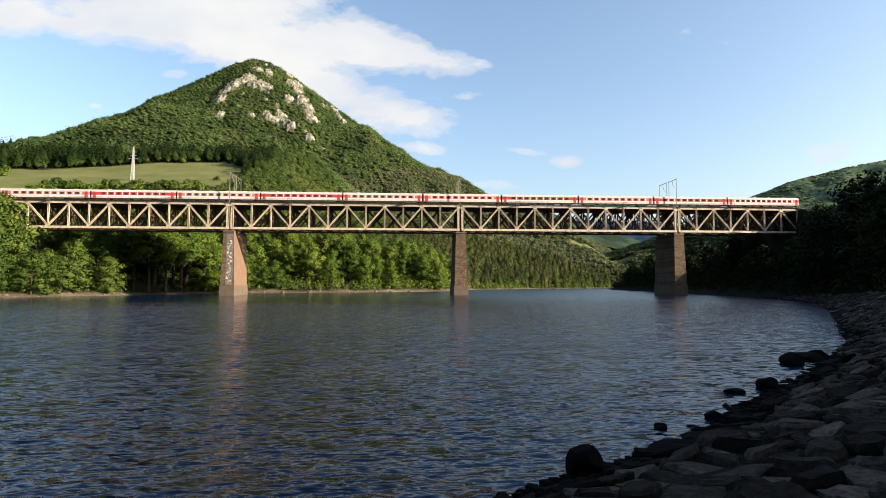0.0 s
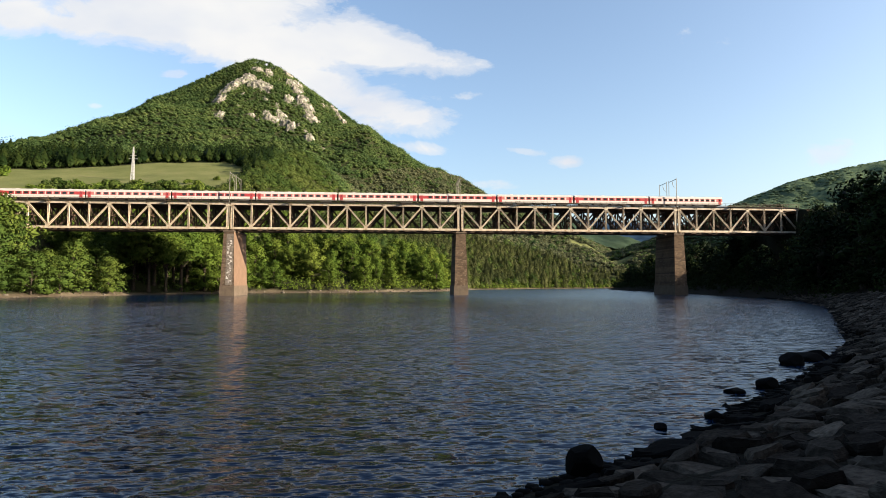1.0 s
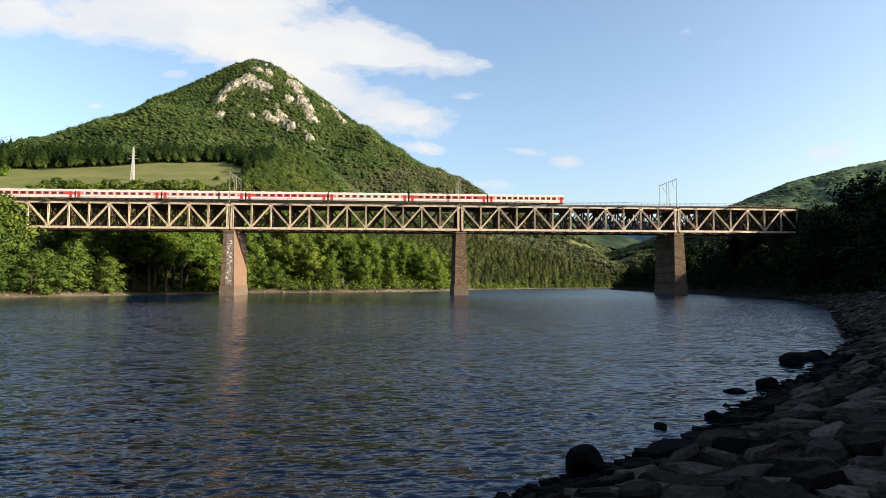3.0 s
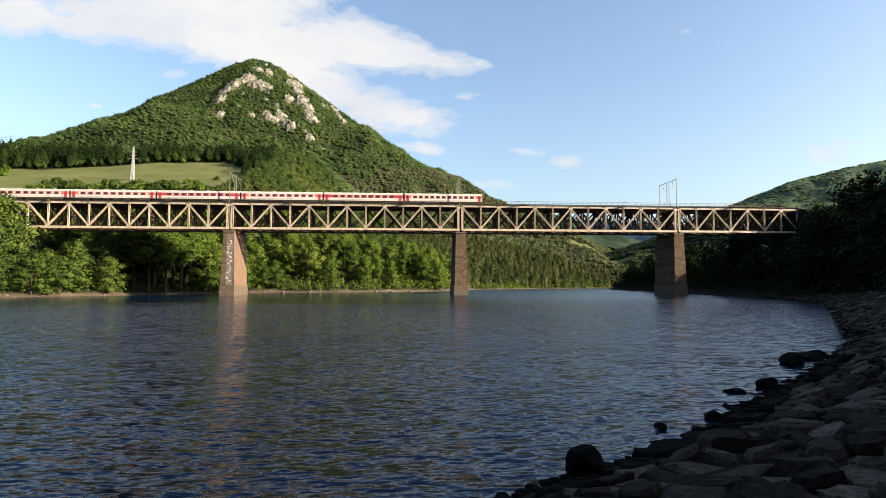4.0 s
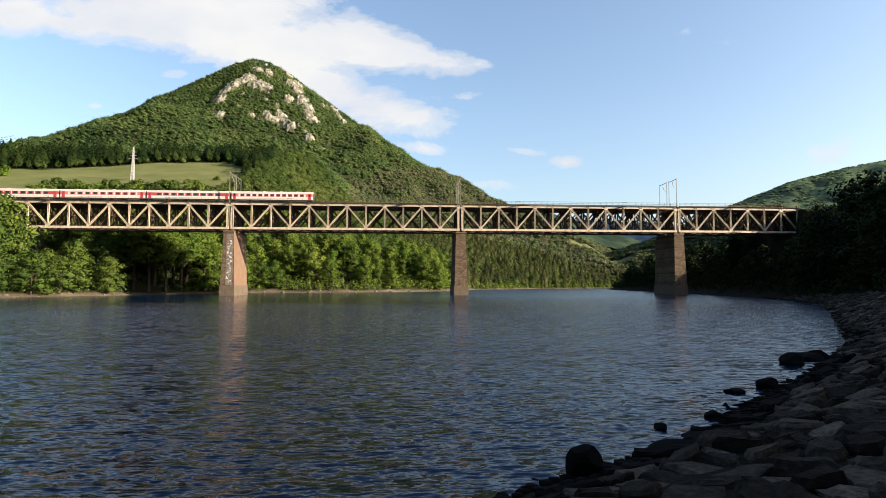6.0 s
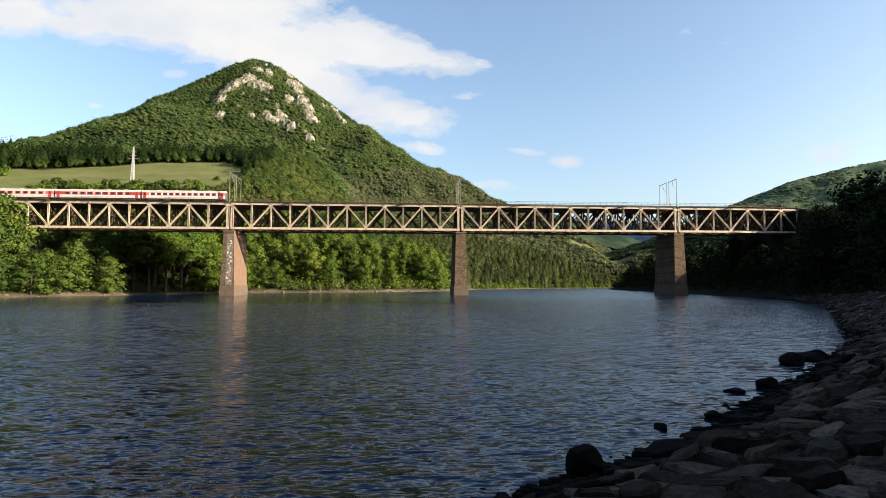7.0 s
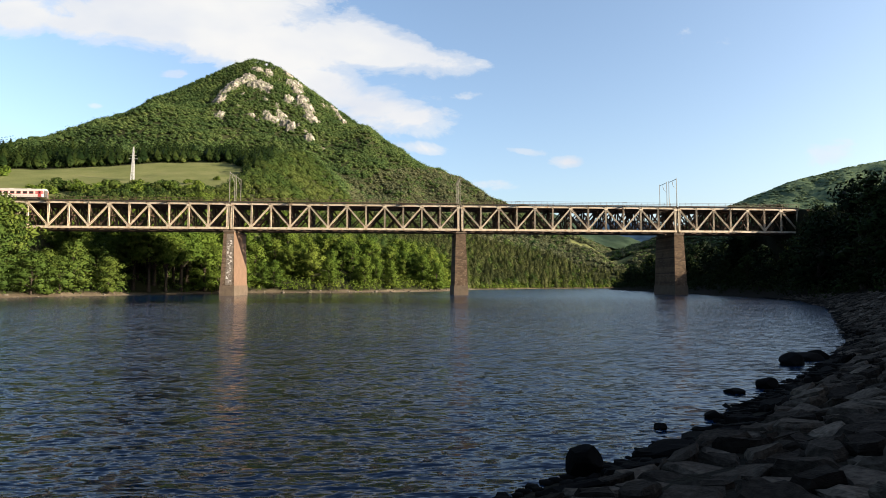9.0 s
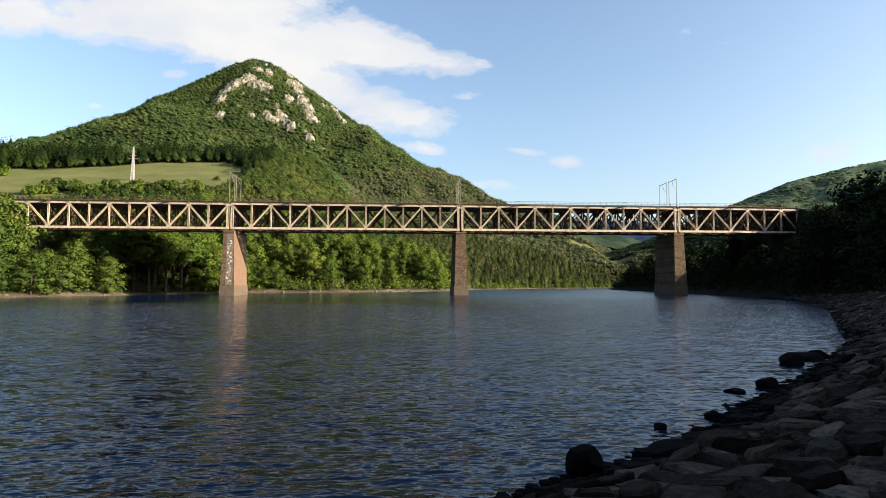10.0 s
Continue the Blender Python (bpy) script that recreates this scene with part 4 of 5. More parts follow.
def plant(protos, spots, label, group, rng, sizes=(0.8, 1.2), done=True):
    for x, y, k in spots:
        p = protos[k % len(protos)]
        m = pose(x, y, z_at(x, y) - 0.15, 0, 0, rng.uniform(0, 360)) @ Matrix.Scale(rng.uniform(*sizes), 4)
        ob = copy_thing(p, m)
        ob.scale = m.to_scale()
        tagged(ob, label, "tree", group)
    for p in protos if done else ():
        for o in (*p.children_recursive, p):
            bpy.data.objects.remove(o)


def scatter(rng, x0, x1, y0, y1, step):
    xs, ys = np.meshgrid(np.arange(x0, x1, step), np.arange(y0, y1, step))
    x = xs.ravel() + rng.uniform(-0.45, 0.45, xs.size) * step
    y = ys.ravel() + rng.uniform(-0.45, 0.45, xs.size) * step
    return x, y


def clear_of_railway(x, y):
    return ~((np.abs(y - 188) < 11.5) & ((x < -112) | (x > 118)) & (x > -260) & (x < 330)) & ~((np.abs(x + 54.8) < 6) & (np.abs(y - 188) < 12))


def make_bank_trees():
    rng = np.random.default_rng(7)
    light = [make_tree(20 + k, t, w, M_LEAF) for k, (t, w) in enumerate(((13, 4.6), (11, 4.4), (15, 5.0), (9, 4.2), (12, 5.2)))]
    x, y = scatter(rng, -190, 75, 130, 330, 8.0)
    d, _ = line_distance(x, y, FAR_SHORE)
    dn, _ = line_distance(x, y, NEAR_SHORE)
    ok = ~in_lake(x, y) & (d > np.where((x > -74) & (x < 45), 4.4, 2.2)) & (d < 40) & (dn > d) & clear_of_railway(x, y) & (x > -0.95 * y) & ((x > -60) | (y < 262)) & ~((x > -98) & (x < -66) & (y > 196) & (d < 9)) & ~((x > -104) & (x < -80) & (y > 197) & (y < 236))
    front = ok & (d < 17)
    west = front & (x < -84) & (y < 200)
    front &= ~west
    plant(light, [(a, b, int(rng.integers(0, 5))) for a, b in zip(x[front], y[front])], LABEL_TREE, "trees of the far bank", rng)
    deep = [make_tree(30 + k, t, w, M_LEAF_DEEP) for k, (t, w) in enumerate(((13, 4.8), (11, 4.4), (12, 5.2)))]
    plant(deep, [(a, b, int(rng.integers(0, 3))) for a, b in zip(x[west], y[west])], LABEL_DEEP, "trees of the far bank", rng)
    rear = [make_tree(40 + k, t, w, M_LEAF, per=56, leaf=0.025) for k, (t, w) in enumerate(((13, 4.8), (11, 4.6), (14, 5.2), (12, 5.0)))]
    back = ok & (d >= 17)
    plant(rear, [(a, b, int(rng.integers(0, 4))) for a, b in zip(x[back], y[back])], LABEL_TREE, "trees of the far bank", rng)
    tall = [make_tree(80 + k, t, w, M_LEAF, per=110, leaf=0.0168) for k, (t, w) in enumerate(((20, 6.4), (17, 6.0), (22, 6.6)))]
    for a, b, k in ((-101, 202, 1), (-76.5, 223.5, 0), (-73, 229, 0), (-71, 231, 1), (-66, 235, 1), (-78, 232, 2)):
        plant([tall[k]], [(a, b, 0)], LABEL_TREE, "trees of the far bank", rng, (0.86, 1.0), False)
    # high crowns over the open, shaded hollow beside the bridge
    high = [make_tree(70 + k, t, w, M_LEAF, low=0.42, per=110, leaf=0.0168) for k, (t, w) in enumerate(((23, 6.6), (25, 7.0)))]
    spots = ((-95, 206), (-90, 206.5), (-85.5, 210), (-82.5, 216), (-97, 213), (-91, 213), (-86, 218), (-96, 220), (-90, 221), (-84, 226), (-97, 228), (-90, 230), (-103, 210), (-103, 220))
    plant(high, [(a, b, k) for k, (a, b) in enumerate(spots)], "tall broadleaf tree over the shaded hollow", "trees of the far bank", rng, (0.9, 1.05))
    spots = ((-131, 164), (-126, 158), (-138, 171), (-122, 166), (-129, 174), (-143, 160), (-136, 152), (-148, 172), (-119, 156), (-121, 175), (-117, 169), (-113, 163), (-116, 176))
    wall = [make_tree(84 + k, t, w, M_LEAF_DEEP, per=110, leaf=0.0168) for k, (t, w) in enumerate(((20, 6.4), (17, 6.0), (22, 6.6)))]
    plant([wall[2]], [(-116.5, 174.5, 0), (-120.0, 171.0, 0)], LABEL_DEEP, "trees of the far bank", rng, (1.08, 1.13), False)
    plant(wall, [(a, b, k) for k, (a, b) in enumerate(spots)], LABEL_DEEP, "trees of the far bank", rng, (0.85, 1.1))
    plant(tall, [], LABEL_TREE, "trees of the far bank", rng)
    # crowns of the right bank, with the shade in their leaf colour
    high = [make_tree(90 + k, t, w, M_LEAF_SHADED, per=72, leaf=0.017) for k, (t, w) in enumerate(((19, 5.6), (17, 5.2), (21, 6.0)))]
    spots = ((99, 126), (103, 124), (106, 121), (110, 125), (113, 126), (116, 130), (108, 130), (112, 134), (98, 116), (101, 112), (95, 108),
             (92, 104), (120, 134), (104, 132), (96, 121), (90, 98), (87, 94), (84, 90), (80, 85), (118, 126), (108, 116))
    plant(high, [(a, b, k) for k, (a, b) in enumerate(spots)], "tall tree on the shaded bank, shade in its leaf colour", "trees of the shaded bank", rng, (0.74, 1.0))
    dark = [make_tree(50 + k, t, w, M_LEAF_SHADED, per=30, leaf=0.035) for k, (t, w) in enumerate(((12, 4.4), (10, 4.2), (14, 4.8), (9, 4.0)))]
    x, y = scatter(rng, 40, 230, 55, 430, 9.5)
    d, _ = line_distance(x, y, NEAR_SHORE)
    df, _ = line_distance(x, y, FAR_SHORE)
    ok = ~in_lake(x, y) & (d > 9) & (d < np.interp(y, [60, 200, 430], [48, 60, 45])) & (df > d) & clear_of_railway(x, y) & (x < 0.98 * y + 10)
    for p in ((108, 104), (99, 92), (104, 88), (95, 82), (112, 96), (118, 112), (92, 76), (86, 70)):
        x, y, ok = np.append(x, p[0]), np.append(y, p[1]), np.append(ok, True)
    # the skyline of the shaded bank climbs away from the bridge's end
    low = ((134, 171), (132, 168), (127, 190), (130, 196), (133, 202), (135, 168), (139, 168), (143, 170), (147, 167), (137, 172), (152, 170), (141, 164))
    plant(dark, [(a, b, k) for k, (a, b) in enumerate(low)], "small tree beside the bridge's end, shade in its leaf colour", "trees of the shaded bank", rng, (0.55, 0.75), False)
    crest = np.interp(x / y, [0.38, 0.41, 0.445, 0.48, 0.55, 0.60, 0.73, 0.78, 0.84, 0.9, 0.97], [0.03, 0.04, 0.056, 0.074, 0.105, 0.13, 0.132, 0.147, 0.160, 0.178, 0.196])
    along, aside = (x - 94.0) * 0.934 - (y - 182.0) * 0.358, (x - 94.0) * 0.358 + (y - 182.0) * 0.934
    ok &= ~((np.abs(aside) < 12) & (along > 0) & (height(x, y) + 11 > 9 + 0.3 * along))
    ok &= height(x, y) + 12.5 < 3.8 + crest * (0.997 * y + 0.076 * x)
    plant(dark, [(a, b, int(rng.integers(0, 4))) for a, b in zip(x[ok], y[ok])], "broadleaf tree on the steep bank, shade in its leaf colour", "trees of the shaded bank", rng)


make_bank_trees()


def tufts(rng, x, y, size, per, mat, name, label, leaf=0.62, lift=0.55, flat=1.0, dense=False):
    z = height(x, y)
    s = size * rng.uniform(0.6, 1.35, len(x)) * (1.0 + 0.5 * fbm(x / 25, y / 25, 3, 8))
    size = float(np.mean(size))
    centres = np.column_stack([x, y, z + s * lift])
    radii = np.column_stack([s * (1.0 - 0.2 * flat), s * (1.0 - 0.2 * flat), s * flat])
    pts = leaf_quads(rng, centres, radii, per, size * leaf, 0.32 if dense else 0.22)
    ob = new(name, quads_mesh(name, pts, mat, core_quads(centres, radii, 0.74) if dense else None))
    tagged(ob, label, "forest", kind="stuff")
    return ob


def in_sight(x, y, top):
    """Keeps the slopes that face the valley; the far sides of the hills stay bare."""
    z = height(x, y) + top
    ok = np.ones(len(x), bool)
    for f in np.linspace(0.3, 0.95, 28):
        ok &= height(x * f, y * f) < 3.8 + (z - 3.8) * f + 10.0
    return ok


def make_forests():
    rng = np.random.default_rng(5)
    # undergrowth along the far shore and under the bridge
    x, y = scatter(rng, -200, 340, 120, 500, 2.6)
    d, _ = line_distance(x, y, FAR_SHORE)
    dn, _ = line_distance(x, y, NEAR_SHORE)
    ok = ~in_lake(x, y) & (d > np.where((x < -88) & (y < 196), 3.0, np.where((x > -74) & (x < 45), 3.2, 1.5)) + fbm(x / 7, y / 7, 2, 4) * 2.5) & (d < np.where(x < -40, 58, 13)) & (dn > d) & (x > -0.95 * y)
    ok &= ~((np.abs(y - 188) < 10.5) & (x < -122)) & ~((np.abs(x + 54.8) < 5) & (np.abs(y - 188) < 12)) & ~((x > -100) & (x < -80) & (y > 198) & (y < 211))
    west = ok & (x < -79) & (y < 236)
    ok &= ~west
    tufts(rng, x[ok], y[ok], 1.9, 34, M_LEAF, "bank_shrubs", "dense green shrubs along the far shore", 0.2)
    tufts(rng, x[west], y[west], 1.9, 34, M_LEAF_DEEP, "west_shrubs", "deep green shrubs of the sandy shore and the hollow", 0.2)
    x, y = scatter(rng, 60, 200, 70, 430, 3.7)
    d, _ = line_distance(x, y, NEAR_SHORE)
    df, _ = line_distance(x, y, FAR_SHORE)
    ok = ~in_lake(x, y) & (d > np.where(y > 100, 3.0, 7.0) + fbm(x / 9, y / 9, 2, 4) * 5) & (d < 50) & (df > d) & (x < 0.98 * y + 12) & ~((np.abs(y - 188) < 7.5) & (x > 138)) & ~((np.abs(y - 188) < 9) & (x > 90) & (x < 99))
    extra = rng.uniform(size=(90, 2)) * np.array([31.0, 15.0]) + np.array([132.0, 163.0])
    far = rng.uniform(size=(420, 2)) * np.array([15.0, 42.0]) + np.array([122.5, 186.0])
    sx, sy = np.concatenate([x[ok], extra[:, 0], far[:, 0]]), np.concatenate([y[ok], extra[:, 1], far[:, 1]])
    tufts(rng, sx, sy, 2.0, 46, M_LEAF_SHADED, "shaded_shrubs", "shrubs on the shaded bank, shade in their leaf colour", 0.13)
    x, y = scatter(rng, -900, 420, 200, 1120, 5.0)
    d, _ = line_distance(x, y, FAR_SHORE)
    dn, _ = line_distance(x, y, NEAR_SHORE)
    ok = ~in_lake(x, y) & (d > 3) & (dn > d) & clear_of_railway(x, y) & ~is_meadow(x, y) & (np.abs(x / y - 0.08) < 0.92)
    near = (d < 40) & (x > -190) & (x < 75) & (y < np.where(x > -60, 330, 262))
    far_thin = rng.uniform(size=len(x)) < np.interp(np.hypot(x, y), [300, 600, 1100], [1.0, 0.9, 0.85])
    ok &= ~near & far_thin
    x, y = x[ok], y[ok]
    ok = in_sight(x, y, 9.0)
    for cx, cy, wide, tall in CLIFFS:
        ok &= ~((np.abs(x - cx) < wide * 0.40) & (np.abs(y - cy + 3) < tall * 0.45))
    x, y = x[ok], y[ok]
    brown = (x + 0.28 * (y - 300) + fbm(x / 90, y / 90, 3, 5) * 160) > 30
    brown &= (rng.uniform(size=len(x)) < 0.8) & ((line_distance(x, y, FAR_SHORE)[0] > 80) | (x > 26))
    close = np.hypot(x, y) < 520
    brown &= close | (height(x, y) < 0.205 * np.hypot(x, y) + fbm(x / 60, y / 60, 3, 6) * 45)
    # edge trees take the leaves that have the shade in their colour
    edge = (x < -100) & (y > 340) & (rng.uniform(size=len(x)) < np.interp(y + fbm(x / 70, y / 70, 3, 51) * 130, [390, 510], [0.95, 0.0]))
    tufts(rng, x[edge], y[edge], 5.4, 60, M_WOOD_SHADE, "wood_edge", "tall wood along the meadow's upper edge, darkened for its shaded side", 0.11, 0.7, 1.5, True)
    x, y, brown, close = x[~edge], y[~edge], brown[~edge], close[~edge]
    for sel, mat, name, label, size, per in (
            (~brown & close, M_HILL, "hillside_forest", "dense green broadleaf forest on the lower slopes", 4.6, 56),
            (brown & close, M_MIXED, "mixed_forest", "brownish mixed forest above the far shore", 3.9, 64),
            (~brown & ~close, M_FOREST, "mountain_forest", "dense green forest covering the pointed mountain", 5.0, 26),
            (brown & ~close, M_CONIFER, "mountain_pinewood", "brownish pine forest on the mountain's flank", 4.5, 26)):
        tufts(rng, x[sel], y[sel], size * np.where((x[sel] < -60) & (y[sel] < 318), 0.62, 1.0) * np.where((x[sel] > 150) & (y[sel] > 470) & (y[sel] < 640), 0.62, 1.0), per, mat, name, label, 0.115 if per > 40 else 0.15, 0.4, 1.5 if name == "mixed_forest" else 0.85 if per > 40 else 0.6, True)
    x, y = scatter(rng, 150, 900, 220, 1000, 6.2)
    d, _ = line_distance(x, y, NEAR_SHORE)
    df, _ = line_distance(x, y, FAR_SHORE)
    ok = ~in_lake(x, y) & ((d < df) | (x > 330)) & (d > 45) & clear_of_railway(x, y) & (x < 1.02 * y + 20)
    x, y = x[ok], y[ok]
    ok = in_sight(x, y, 9.0)
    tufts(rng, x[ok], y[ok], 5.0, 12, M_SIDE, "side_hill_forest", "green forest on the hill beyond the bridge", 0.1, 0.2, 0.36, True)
    # its closed canopy
    gx, gy = np.meshgrid(np.arange(440, 1000, 4.0), np.arange(440, 740, 4.0))
    gd, _ = line_distance(gx, gy, NEAR_SHORE)
    gz = height(gx, gy) + np.where(gd > 120, 1.9, -6.0) + fbm(gx / 8, gy / 8, 3, 35) * 4.0 + rng.uniform(-0.7, 0.7, gx.shape)
    i = np.arange(gx.size).reshape(gx.shape)
    faces = np.column_stack([i[:-1, :-1].ravel(), i[:-1, 1:].ravel(), i[1:, 1:].ravel(), i[1:, :-1].ravel()])
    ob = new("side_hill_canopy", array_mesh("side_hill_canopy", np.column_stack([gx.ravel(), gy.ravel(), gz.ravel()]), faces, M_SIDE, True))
    tagged(ob, "closed green canopy on the hill beyond the bridge", "forest", kind="stuff")
    # closed canopies of the hills across the valley, the farthest tinted blue for haze
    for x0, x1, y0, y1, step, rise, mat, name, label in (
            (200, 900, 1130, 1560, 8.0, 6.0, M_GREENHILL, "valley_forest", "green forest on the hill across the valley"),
            (150, 1700, 1560, 2420, 13.0, 9.0, M_HAZE_BLUE, "distant_forest", "forest on the distant hills, coloured blue for haze")):
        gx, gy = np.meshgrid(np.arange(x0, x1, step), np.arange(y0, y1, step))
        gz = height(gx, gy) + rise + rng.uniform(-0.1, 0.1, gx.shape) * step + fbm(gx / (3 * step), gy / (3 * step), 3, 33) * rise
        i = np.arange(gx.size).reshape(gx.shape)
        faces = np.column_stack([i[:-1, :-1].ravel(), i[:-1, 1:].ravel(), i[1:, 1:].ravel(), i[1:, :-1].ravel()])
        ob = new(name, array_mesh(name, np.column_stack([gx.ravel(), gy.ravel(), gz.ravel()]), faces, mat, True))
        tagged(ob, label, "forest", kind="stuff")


make_forests()


def make_bushes():
    rng = np.random.default_rng(31)
    hedge = [(-186 + 2.1 * k + rng.uniform(-2, 2), 297 + rng.uniform(-9, 9), rng.uniform(1.9, 4.0)) for k in range(42)]
    for x, y, size in (*hedge, (-190, 322, 2.6), (-197, 330, 2.2), (-184, 327, 1.6), (-150, 330, 1.7), (-128, 322, 2.4), (-122, 327, 2.0), (-112, 345, 1.8), (-238, 345, 3.4), (-232, 330, 2.8), (-244, 358, 3.6)):
        a = rng.uniform(-1, 1, (7, 2)) * size * 0.8
        z = z_at(x, y)
        centres = np.column_stack([a[:, 0], a[:, 1], rng.uniform(0.2, 0.9, 7) * size])
        pts = leaf_quads(rng, centres, np.full((7, 3), size * 0.62), 60, 0.16 * size)
        ob = new("bush", quads_mesh("bush", pts, (M_LEAF_DEEP, M_HILL, M_LEAF)[int(rng.integers(0, 3))], core_quads(centres, np.full((7, 3), size * 0.62), 0.7)))
        ob.location = (x, y, z)
        tagged(ob, "round green bush on the sloping meadow", "bush", "bushes of the meadow")


make_bushes()


# ---- the stony bank ----
def stone_mesh(seed, flat, mat, sub=2):
    rng = np.random.default_rng(seed)
    bm = bmesh.new()
    bmesh.ops.create_icosphere(bm, subdivisions=sub, radius=1.0)
    cuts = rng.normal(size=(9, 3))
    cuts /= np.linalg.norm(cuts, axis=1)[:, None]
    lim = rng.uniform(0.62, 0.88, 9)
    for v in bm.verts:
        p = np.array(v.co)
        for c, l in zip(cuts, lim):
            s = p @ c
            if s > l:
                p = p - c * (s - l) * 0.92
        p *= 1.0 + 0.05 * noise.noise(Vector(p * 2.3) + Vector((seed, 0, 0)))
        v.co = (p[0], p[1], p[2] * flat)
    me = bpy.data.meshes.new("stone")
    bm.to_mesh(me)
    bm.free()
    me.materials.append(mat)
    return me


BANK = new("riprap_bank")
tagged(BANK, "dark angular stones covering the lake bank", "stone bank", kind="structure")


def cell(k, px, py, reach):
    """The patch of ground nearer to point k than to its neighbours."""
    poly = [(px[k] + reach * math.cos(t), py[k] + reach * math.sin(t)) for t in (i * math.pi / 4 for i in range(8))]
    near = np.nonzero((np.abs(px - px[k]) < 2 * reach) & (np.abs(py - py[k]) < 2 * reach))[0]
    for j in near:
        if j == k:
            continue
        mx, my = (px[k] + px[j]) / 2, (py[k] + py[j]) / 2
        nx, ny = px[j] - px[k], py[j] - py[k]
        out = []
        for a, b in zip(poly, poly[1:] + poly[:1]):
            da, db = (a[0] - mx) * nx + (a[1] - my) * ny, (b[0] - mx) * nx + (b[1] - my) * ny
            if da <= 0:
                out.append(a)
            if (da < 0) != (db < 0):
                t = da / (da - db)
                out.append((a[0] + t * (b[0] - a[0]), a[1] + t * (b[1] - a[1])))
        poly = out
        if len(poly) < 3:
            return []
    return poly


def slab(rng, poly, x, y, z, tilt):
    """One flat angular stone: vertices and triangles-to-ngons."""
    c = np.array([x, y])
    ring = np.array(poly) - c
    ring = np.stack([ring, (ring + np.roll(ring, -1, 0)) / 2], 1).reshape(-1, 2)
    n = len(ring)
    ring = ring * (1 + rng.uniform(-0.16, 0.10, n))[:, None] * rng.uniform(0.92, 1.06)
    top = rng.uniform(0.0, 0.19)
    rings = ((0.78, -0.4), (0.89, top * 0.1 - 0.06), (0.90, top * 0.7), (0.74, top * rng.uniform(0.95, 1.2) + 0.03))
    vs = []
    for s, h in rings:
        for q in ring:
            w = q * s * rng.uniform(0.95, 1.04)
            dz = tilt[0] * w[0] + tilt[1] * w[1]
            vs.append((w[0], w[1], h + dz + rng.normal() * 0.022))
    fs = [tuple(r * n + a for a in (i, (i + 1) % n)) + tuple((r + 1) * n + a for a in ((i + 1) % n, i)) for r in range(3) for i in range(n)]
    fs.append(tuple(range(3 * n, 4 * n)))
    return np.array(vs) + np.array([x, y, z]), fs


def make_stones():
    rng = np.random.default_rng(3)
    x, y = scatter(rng, -6, 98, 3, 128, 0.74)
    keep = rng.uniform(size=len(x)) > 0.09
    x, y = x[keep], y[keep]
    d, _ = line_distance(x, y, NEAR_SHORE)
    ok = ~in_lake(x, y) & (d < np.interp(y, [50, 75, 120], [12.5, 8.0, 5.0])) & (x < y * 1.12 + 1) & (y > 3.5) & (x > -2)
    x, y = x[ok], y[ok]
    d = d[ok]
    order = np.argsort(np.hypot(x - 6, y - 9))
    x, y, d = x[order], y[order], d[order]
    z = height(x, y)
    gx, gy = (height(x + 0.4, y) - z) / 0.4, (height(x, y + 0.4) - z) / 0.4
    rest_v, rest_f = [], []
    count = 0
    for k in range(len(x)):
        poly = cell(k, x, y, 0.85)
        if len(poly) < 3:
            continue
        vs, fs = slab(rng, poly, x[k], y[k], z[k] - (0.10 if d[k] < 0.7 else 0.0), (gx[k] + rng.normal() * 0.14, gy[k] + rng.normal() * 0.14))
        if count < 300:
            me = bpy.data.meshes.new("stone")
            me.from_pydata([tuple(p) for p in vs], [], fs)
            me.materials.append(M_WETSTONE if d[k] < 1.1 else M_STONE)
            ob = new("stone", me)
            ob.parent = BANK
            count += 1
        else:
            base = len(rest_v)
            rest_v.extend(tuple(p) for p in vs)
            rest_f.extend(tuple(i + base for i in f) for f in fs)
    me = bpy.data.meshes.new("stones")
    me.from_pydata(rest_v, [], rest_f)
    me.materials.append(M_STONE)
    ob = tagged(new("stones", me), kind="stuff")
    ob.parent = BANK
    # loose dark pebbles and cobbles along the water's edge
    px, py = scatter(rng, 1, 100, 9, 140, 0.30)
    pd, _ = line_distance(px, py, NEAR_SHORE)
    ok = (pd < 0.75) & (rng.uniform(size=len(px)) < 0.8)
    px, py = px[ok], py[ok]
    pz = height(px, py)
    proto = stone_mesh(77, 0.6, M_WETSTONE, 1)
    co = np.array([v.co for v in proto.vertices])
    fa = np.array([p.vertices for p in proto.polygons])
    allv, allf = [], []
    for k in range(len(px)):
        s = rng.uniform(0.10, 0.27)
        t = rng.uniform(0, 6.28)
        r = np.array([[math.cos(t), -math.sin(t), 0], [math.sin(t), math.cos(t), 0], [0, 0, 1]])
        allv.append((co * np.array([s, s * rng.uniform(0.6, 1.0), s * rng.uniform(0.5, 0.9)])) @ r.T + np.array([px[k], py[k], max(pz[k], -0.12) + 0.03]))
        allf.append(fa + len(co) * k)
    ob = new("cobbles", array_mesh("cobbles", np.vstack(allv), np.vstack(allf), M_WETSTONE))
    ob.parent = BANK
    tagged(ob, "dark wet cobbles along the water's edge", kind="stuff")


make_stones()


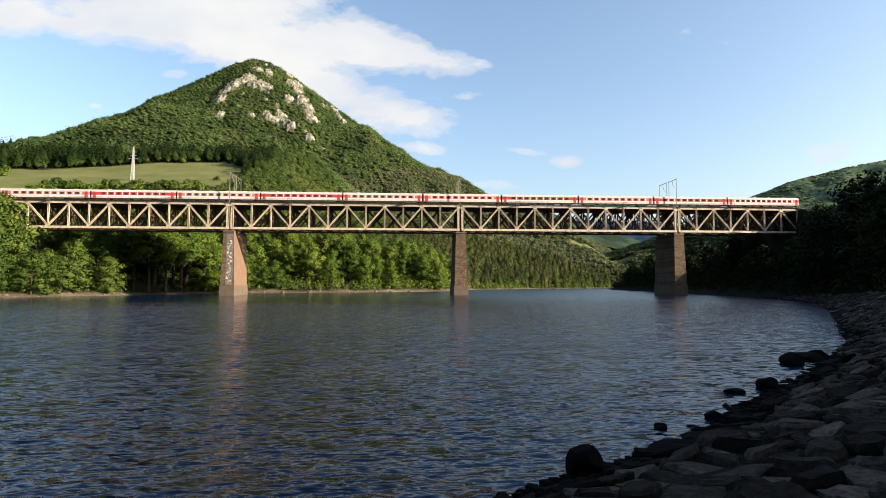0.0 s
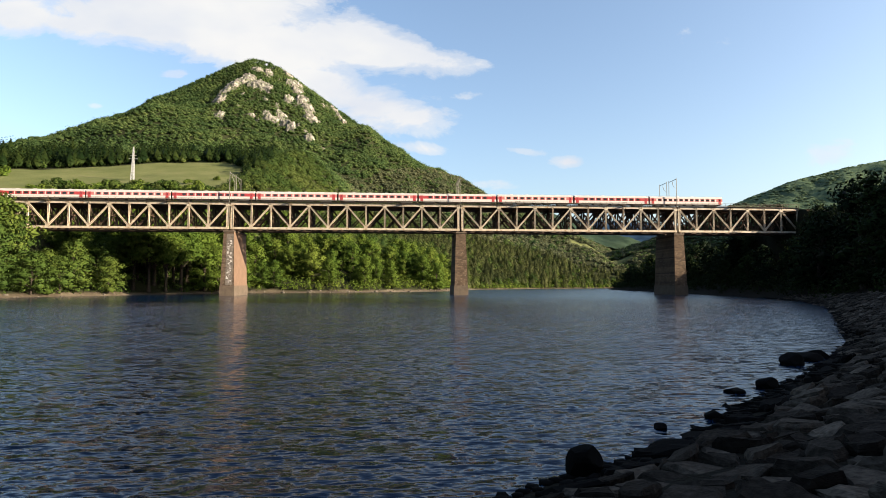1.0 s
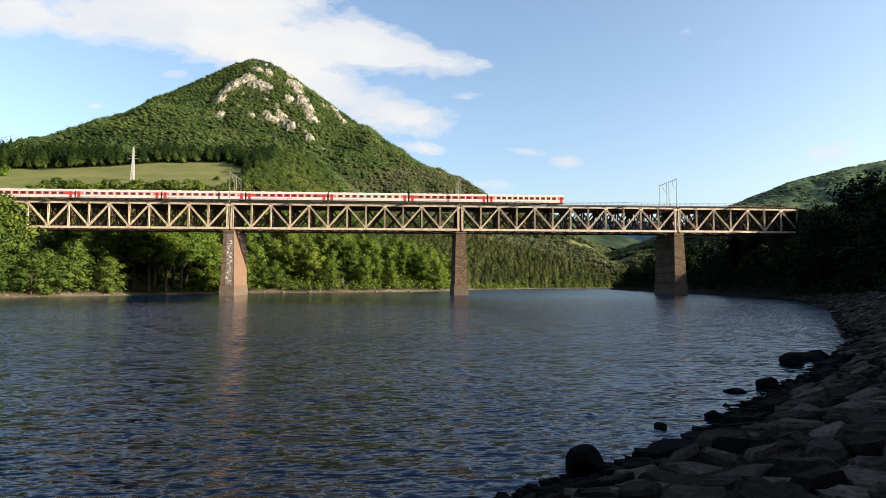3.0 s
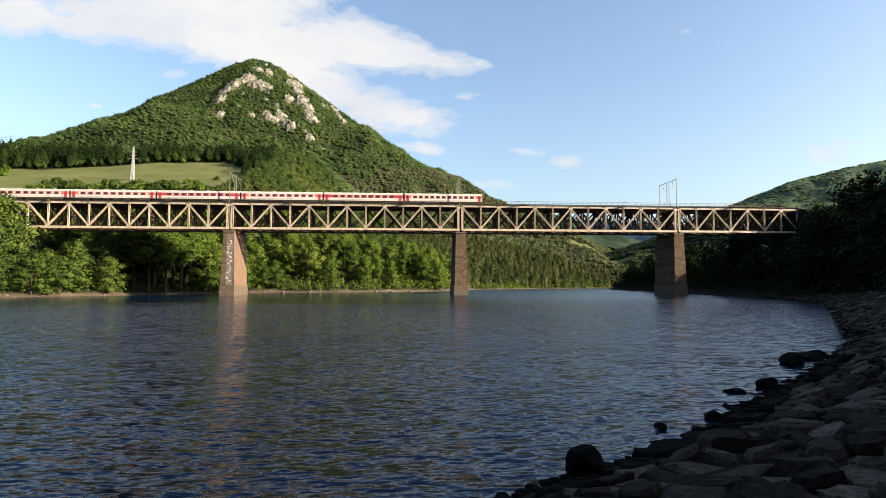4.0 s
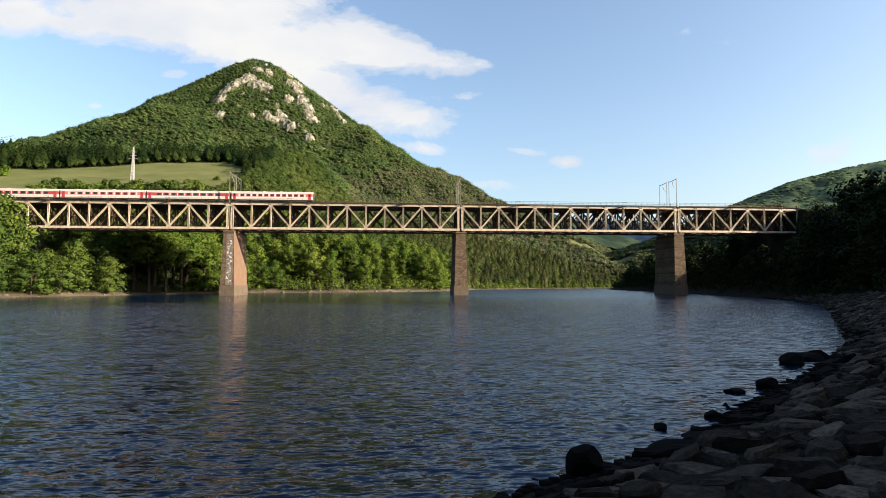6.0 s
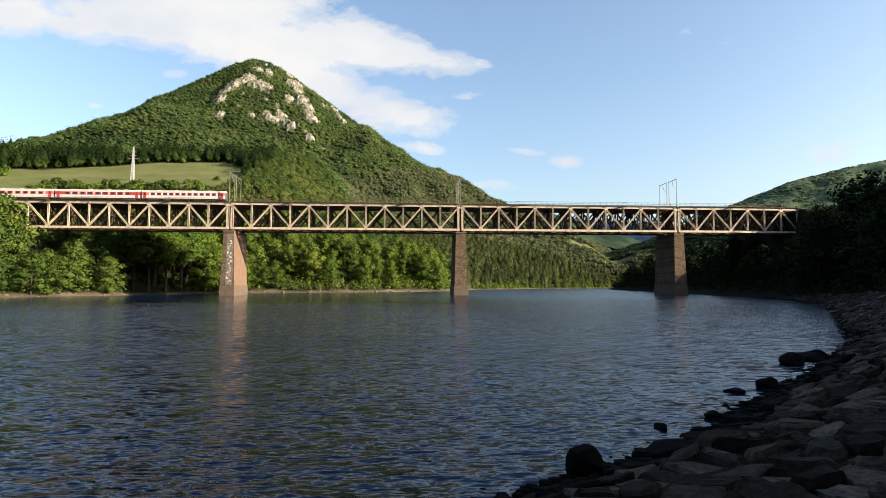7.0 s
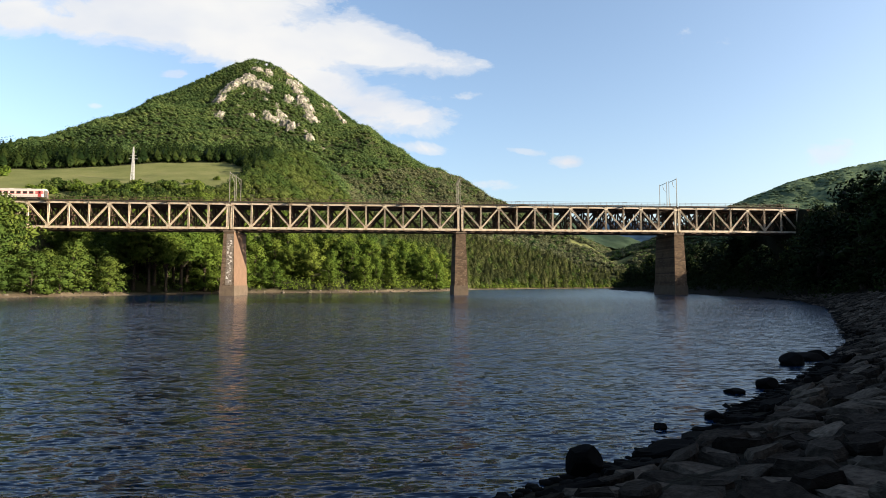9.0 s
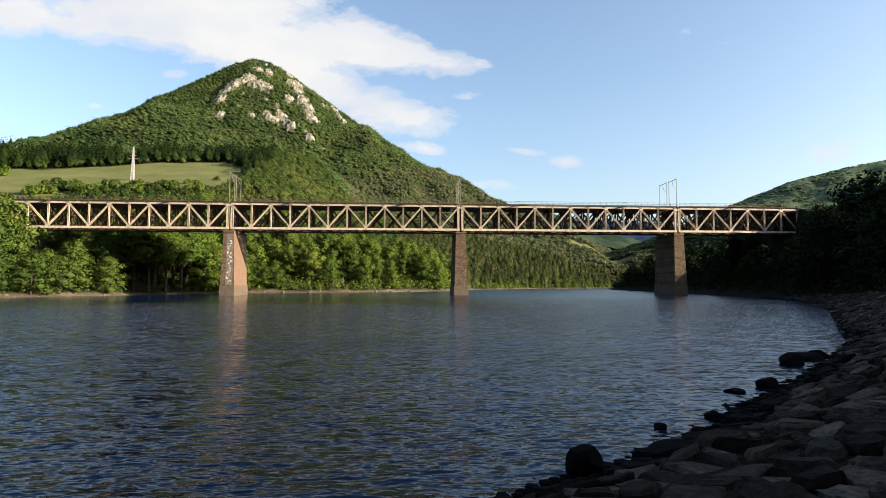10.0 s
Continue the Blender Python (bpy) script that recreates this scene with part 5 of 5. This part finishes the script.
def make_shore_rocks():
    """Pale stones washed out along the far shore."""
    rng = np.random.default_rng(14)
    x, y = scatter(rng, -125, 48, 150, 350, 1.5)
    d, _ = line_distance(x, y, FAR_SHORE)
    ok = (d < np.where(in_lake(x, y), 0.7, 3.6)) & (rng.uniform(size=len(x)) < np.where(x > -74, 0.62, 0.25)) & ~((x < -74) & (x > -95) & (y > 196))
    x, y = x[ok], y[ok]
    z = height(x, y)
    proto = stone_mesh(91, 0.7, M_SHORE, 1)
    co = np.array([v.co for v in proto.vertices])
    fa = np.array([p.vertices for p in proto.polygons])
    allv, allf = [], []
    for k in range(len(x)):
        r = 0.28 + 0.75 * rng.uniform() ** 3
        t = rng.uniform(0, 6.28)
        turn = np.array([[math.cos(t), -math.sin(t), 0], [math.sin(t), math.cos(t), 0], [0, 0, 1]])
        allv.append((co * np.array([r, r * rng.uniform(0.6, 1.0), r * rng.uniform(0.5, 0.9)])) @ turn.T + np.array([x[k], y[k], max(z[k], -0.1) + 0.08 * r]))
        allf.append(fa + len(co) * k)
    ob = new("shore_rocks", array_mesh("shore_rocks", np.vstack(allv), np.vstack(allf), M_SHORE))
    tagged(ob, "pale washed stones along the far shore", "rocks", kind="stuff")


make_shore_rocks()


def make_boulders():
    spots = ((3.60, 10.85, 0.38, 0.42, 0.26), (6.85, 14.4, 0.24, 0.13, 0.02), (8.85, 15.3, 0.29, 0.2, 0.06), (11.7, 18.9, 0.36, 0.15, 0.03),
             (13.4, 19.6, 0.44, 0.33, 0.10), (18.5, 25.1, 0.72, 0.46, 0.12), (20.3, 26.6, 0.8, 0.34, 0.1), (21.6, 27.4, 0.6, 0.3, 0.1))
    for k, (x, y, r, h, up) in enumerate(spots):
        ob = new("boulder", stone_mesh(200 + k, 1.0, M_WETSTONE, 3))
        ob.matrix_basis = pose(x, y, up, 0, 0, k * 50) @ Matrix.Diagonal((r, r * 0.85, h, 1))
        tagged(ob, "dark wet boulder standing in shallow lake water", "boulder", "boulders at the water's edge")


make_boulders()


# ---- mountain cliffs and the pylon ----
def make_cliff(x, y, wide, tall, seed):
    """A ragged rock face that breaks out of the slope: upright ribs and ledges, buried at its rim."""
    nx, ny = max(8, int(wide * 1.25 / 1.1)), max(8, int(tall * 1.5 / 1.3))
    u, v = np.meshgrid(np.linspace(-0.62, 0.62, nx), np.linspace(-0.7, 0.7, ny))
    rng = np.random.default_rng(seed)
    gx, gy = x + u * wide + rng.normal(size=u.shape) * 0.25, y + v * tall + rng.normal(size=u.shape) * 0.3
    rim = 1.0 - 2.3 * (u * u + v * v) + 1.3 * fbm(gx / 6, gy / 6, 3, seed)
    rise = np.clip(rim * 1.5, -0.6, 1.0) * (6.5 if wide > 12 else 3.2)
    ribs = np.abs(fbm(gx / 4.5, gy / 16, 3, 40)) * 8.0 + fbm(gx / 2.2, gy / 5, 2, 41) * 2.6
    ledge = np.floor((gy * 0.16 + fbm(gx / 9, gy / 9, 2, 42) * 3)) % 2 * 1.6
    z = height(gx, gy) + rise + (ribs + ledge) * np.clip(rise / 5.0, 0, 1) - 1.0
    z0 = z_at(x, y)
    verts = np.column_stack([(gx - x).ravel(), (gy - y).ravel(), (z - z0).ravel()])
    i = np.arange(nx * ny).reshape(ny, nx)
    faces = np.column_stack([i[:-1, :-1].ravel(), i[:-1, 1:].ravel(), i[1:, 1:].ravel(), i[1:, :-1].ravel()])
    ob = new("rock_cliff", array_mesh("rock_cliff", verts, faces, M_ROCK))
    ob.location = (x, y, z0)
    tagged(ob, "pale jagged limestone cliff on the wooded mountain", "cliff", "cliffs of the mountain")


for k, (x, y, wide, tall) in enumerate(CLIFFS):
    make_cliff(x, y, wide * 1.1, tall * 1.2, 400 + k)


def make_pylon():
    root = new("power_pylon")
    x, y = -161.3, 344.0
    root.matrix_basis = pose(x, y, z_at(x, y) - 0.2)
    tall = 20.5
    for sx in (-1, 1):
        for sy in (-1, 1):
            bm = bmesh.new()
            beam(bm, (sx * 0.85, sy * 0.85, 0), (sx * 0.12, sy * 0.12, tall), 0.26, 0.26)
            part("leg", bm, M_PYLON, root)
    z = 0.8
    while z < tall - 1:
        f = 0.85 - 0.73 * z / tall
        g = 0.85 - 0.73 * min(tall, z + 1.9) / tall
        bm = bmesh.new()
        for s in (-1, 1):
            beam(bm, (-f, s * f, z), (g, s * g, z + 1.9), 0.15, 0.15)
            beam(bm, (f, s * f, z), (-g, s * g, z + 1.9), 0.15, 0.15)
            beam(bm, (s * f, -f, z), (s * g, g, z + 1.9), 0.15, 0.15)
        part("lattice", bm, M_PYLON, root)
        z += 1.9
    for h, w in ((13.2, 2.6), (15.2, 1.8)):
        bm = bmesh.new()
        beam(bm, (-w, 0, h), (w, 0, h), 0.22, 0.22)
        part("arm", bm, M_PYLON, root)
    tagged(root, "pale steel lattice power pylon on the meadow", "pylon")


make_pylon()


def motions():
    """The train runs off to the left at an even pace; the ripples drift across the lake."""
    for ob, x in TRAIN:
        walk(ob, [(t, pose(x - SPEED * t, TRACK_Y, RAIL_Z)) for t in (0.0, 2.5, 5.0, 7.5, 10.0)])
    walk(WATER, [(t, pose(0.12 * t, -0.45 * t, 0.0)) for t in (0.0, 2.5, 5.0, 7.5, 10.0)])


motions()
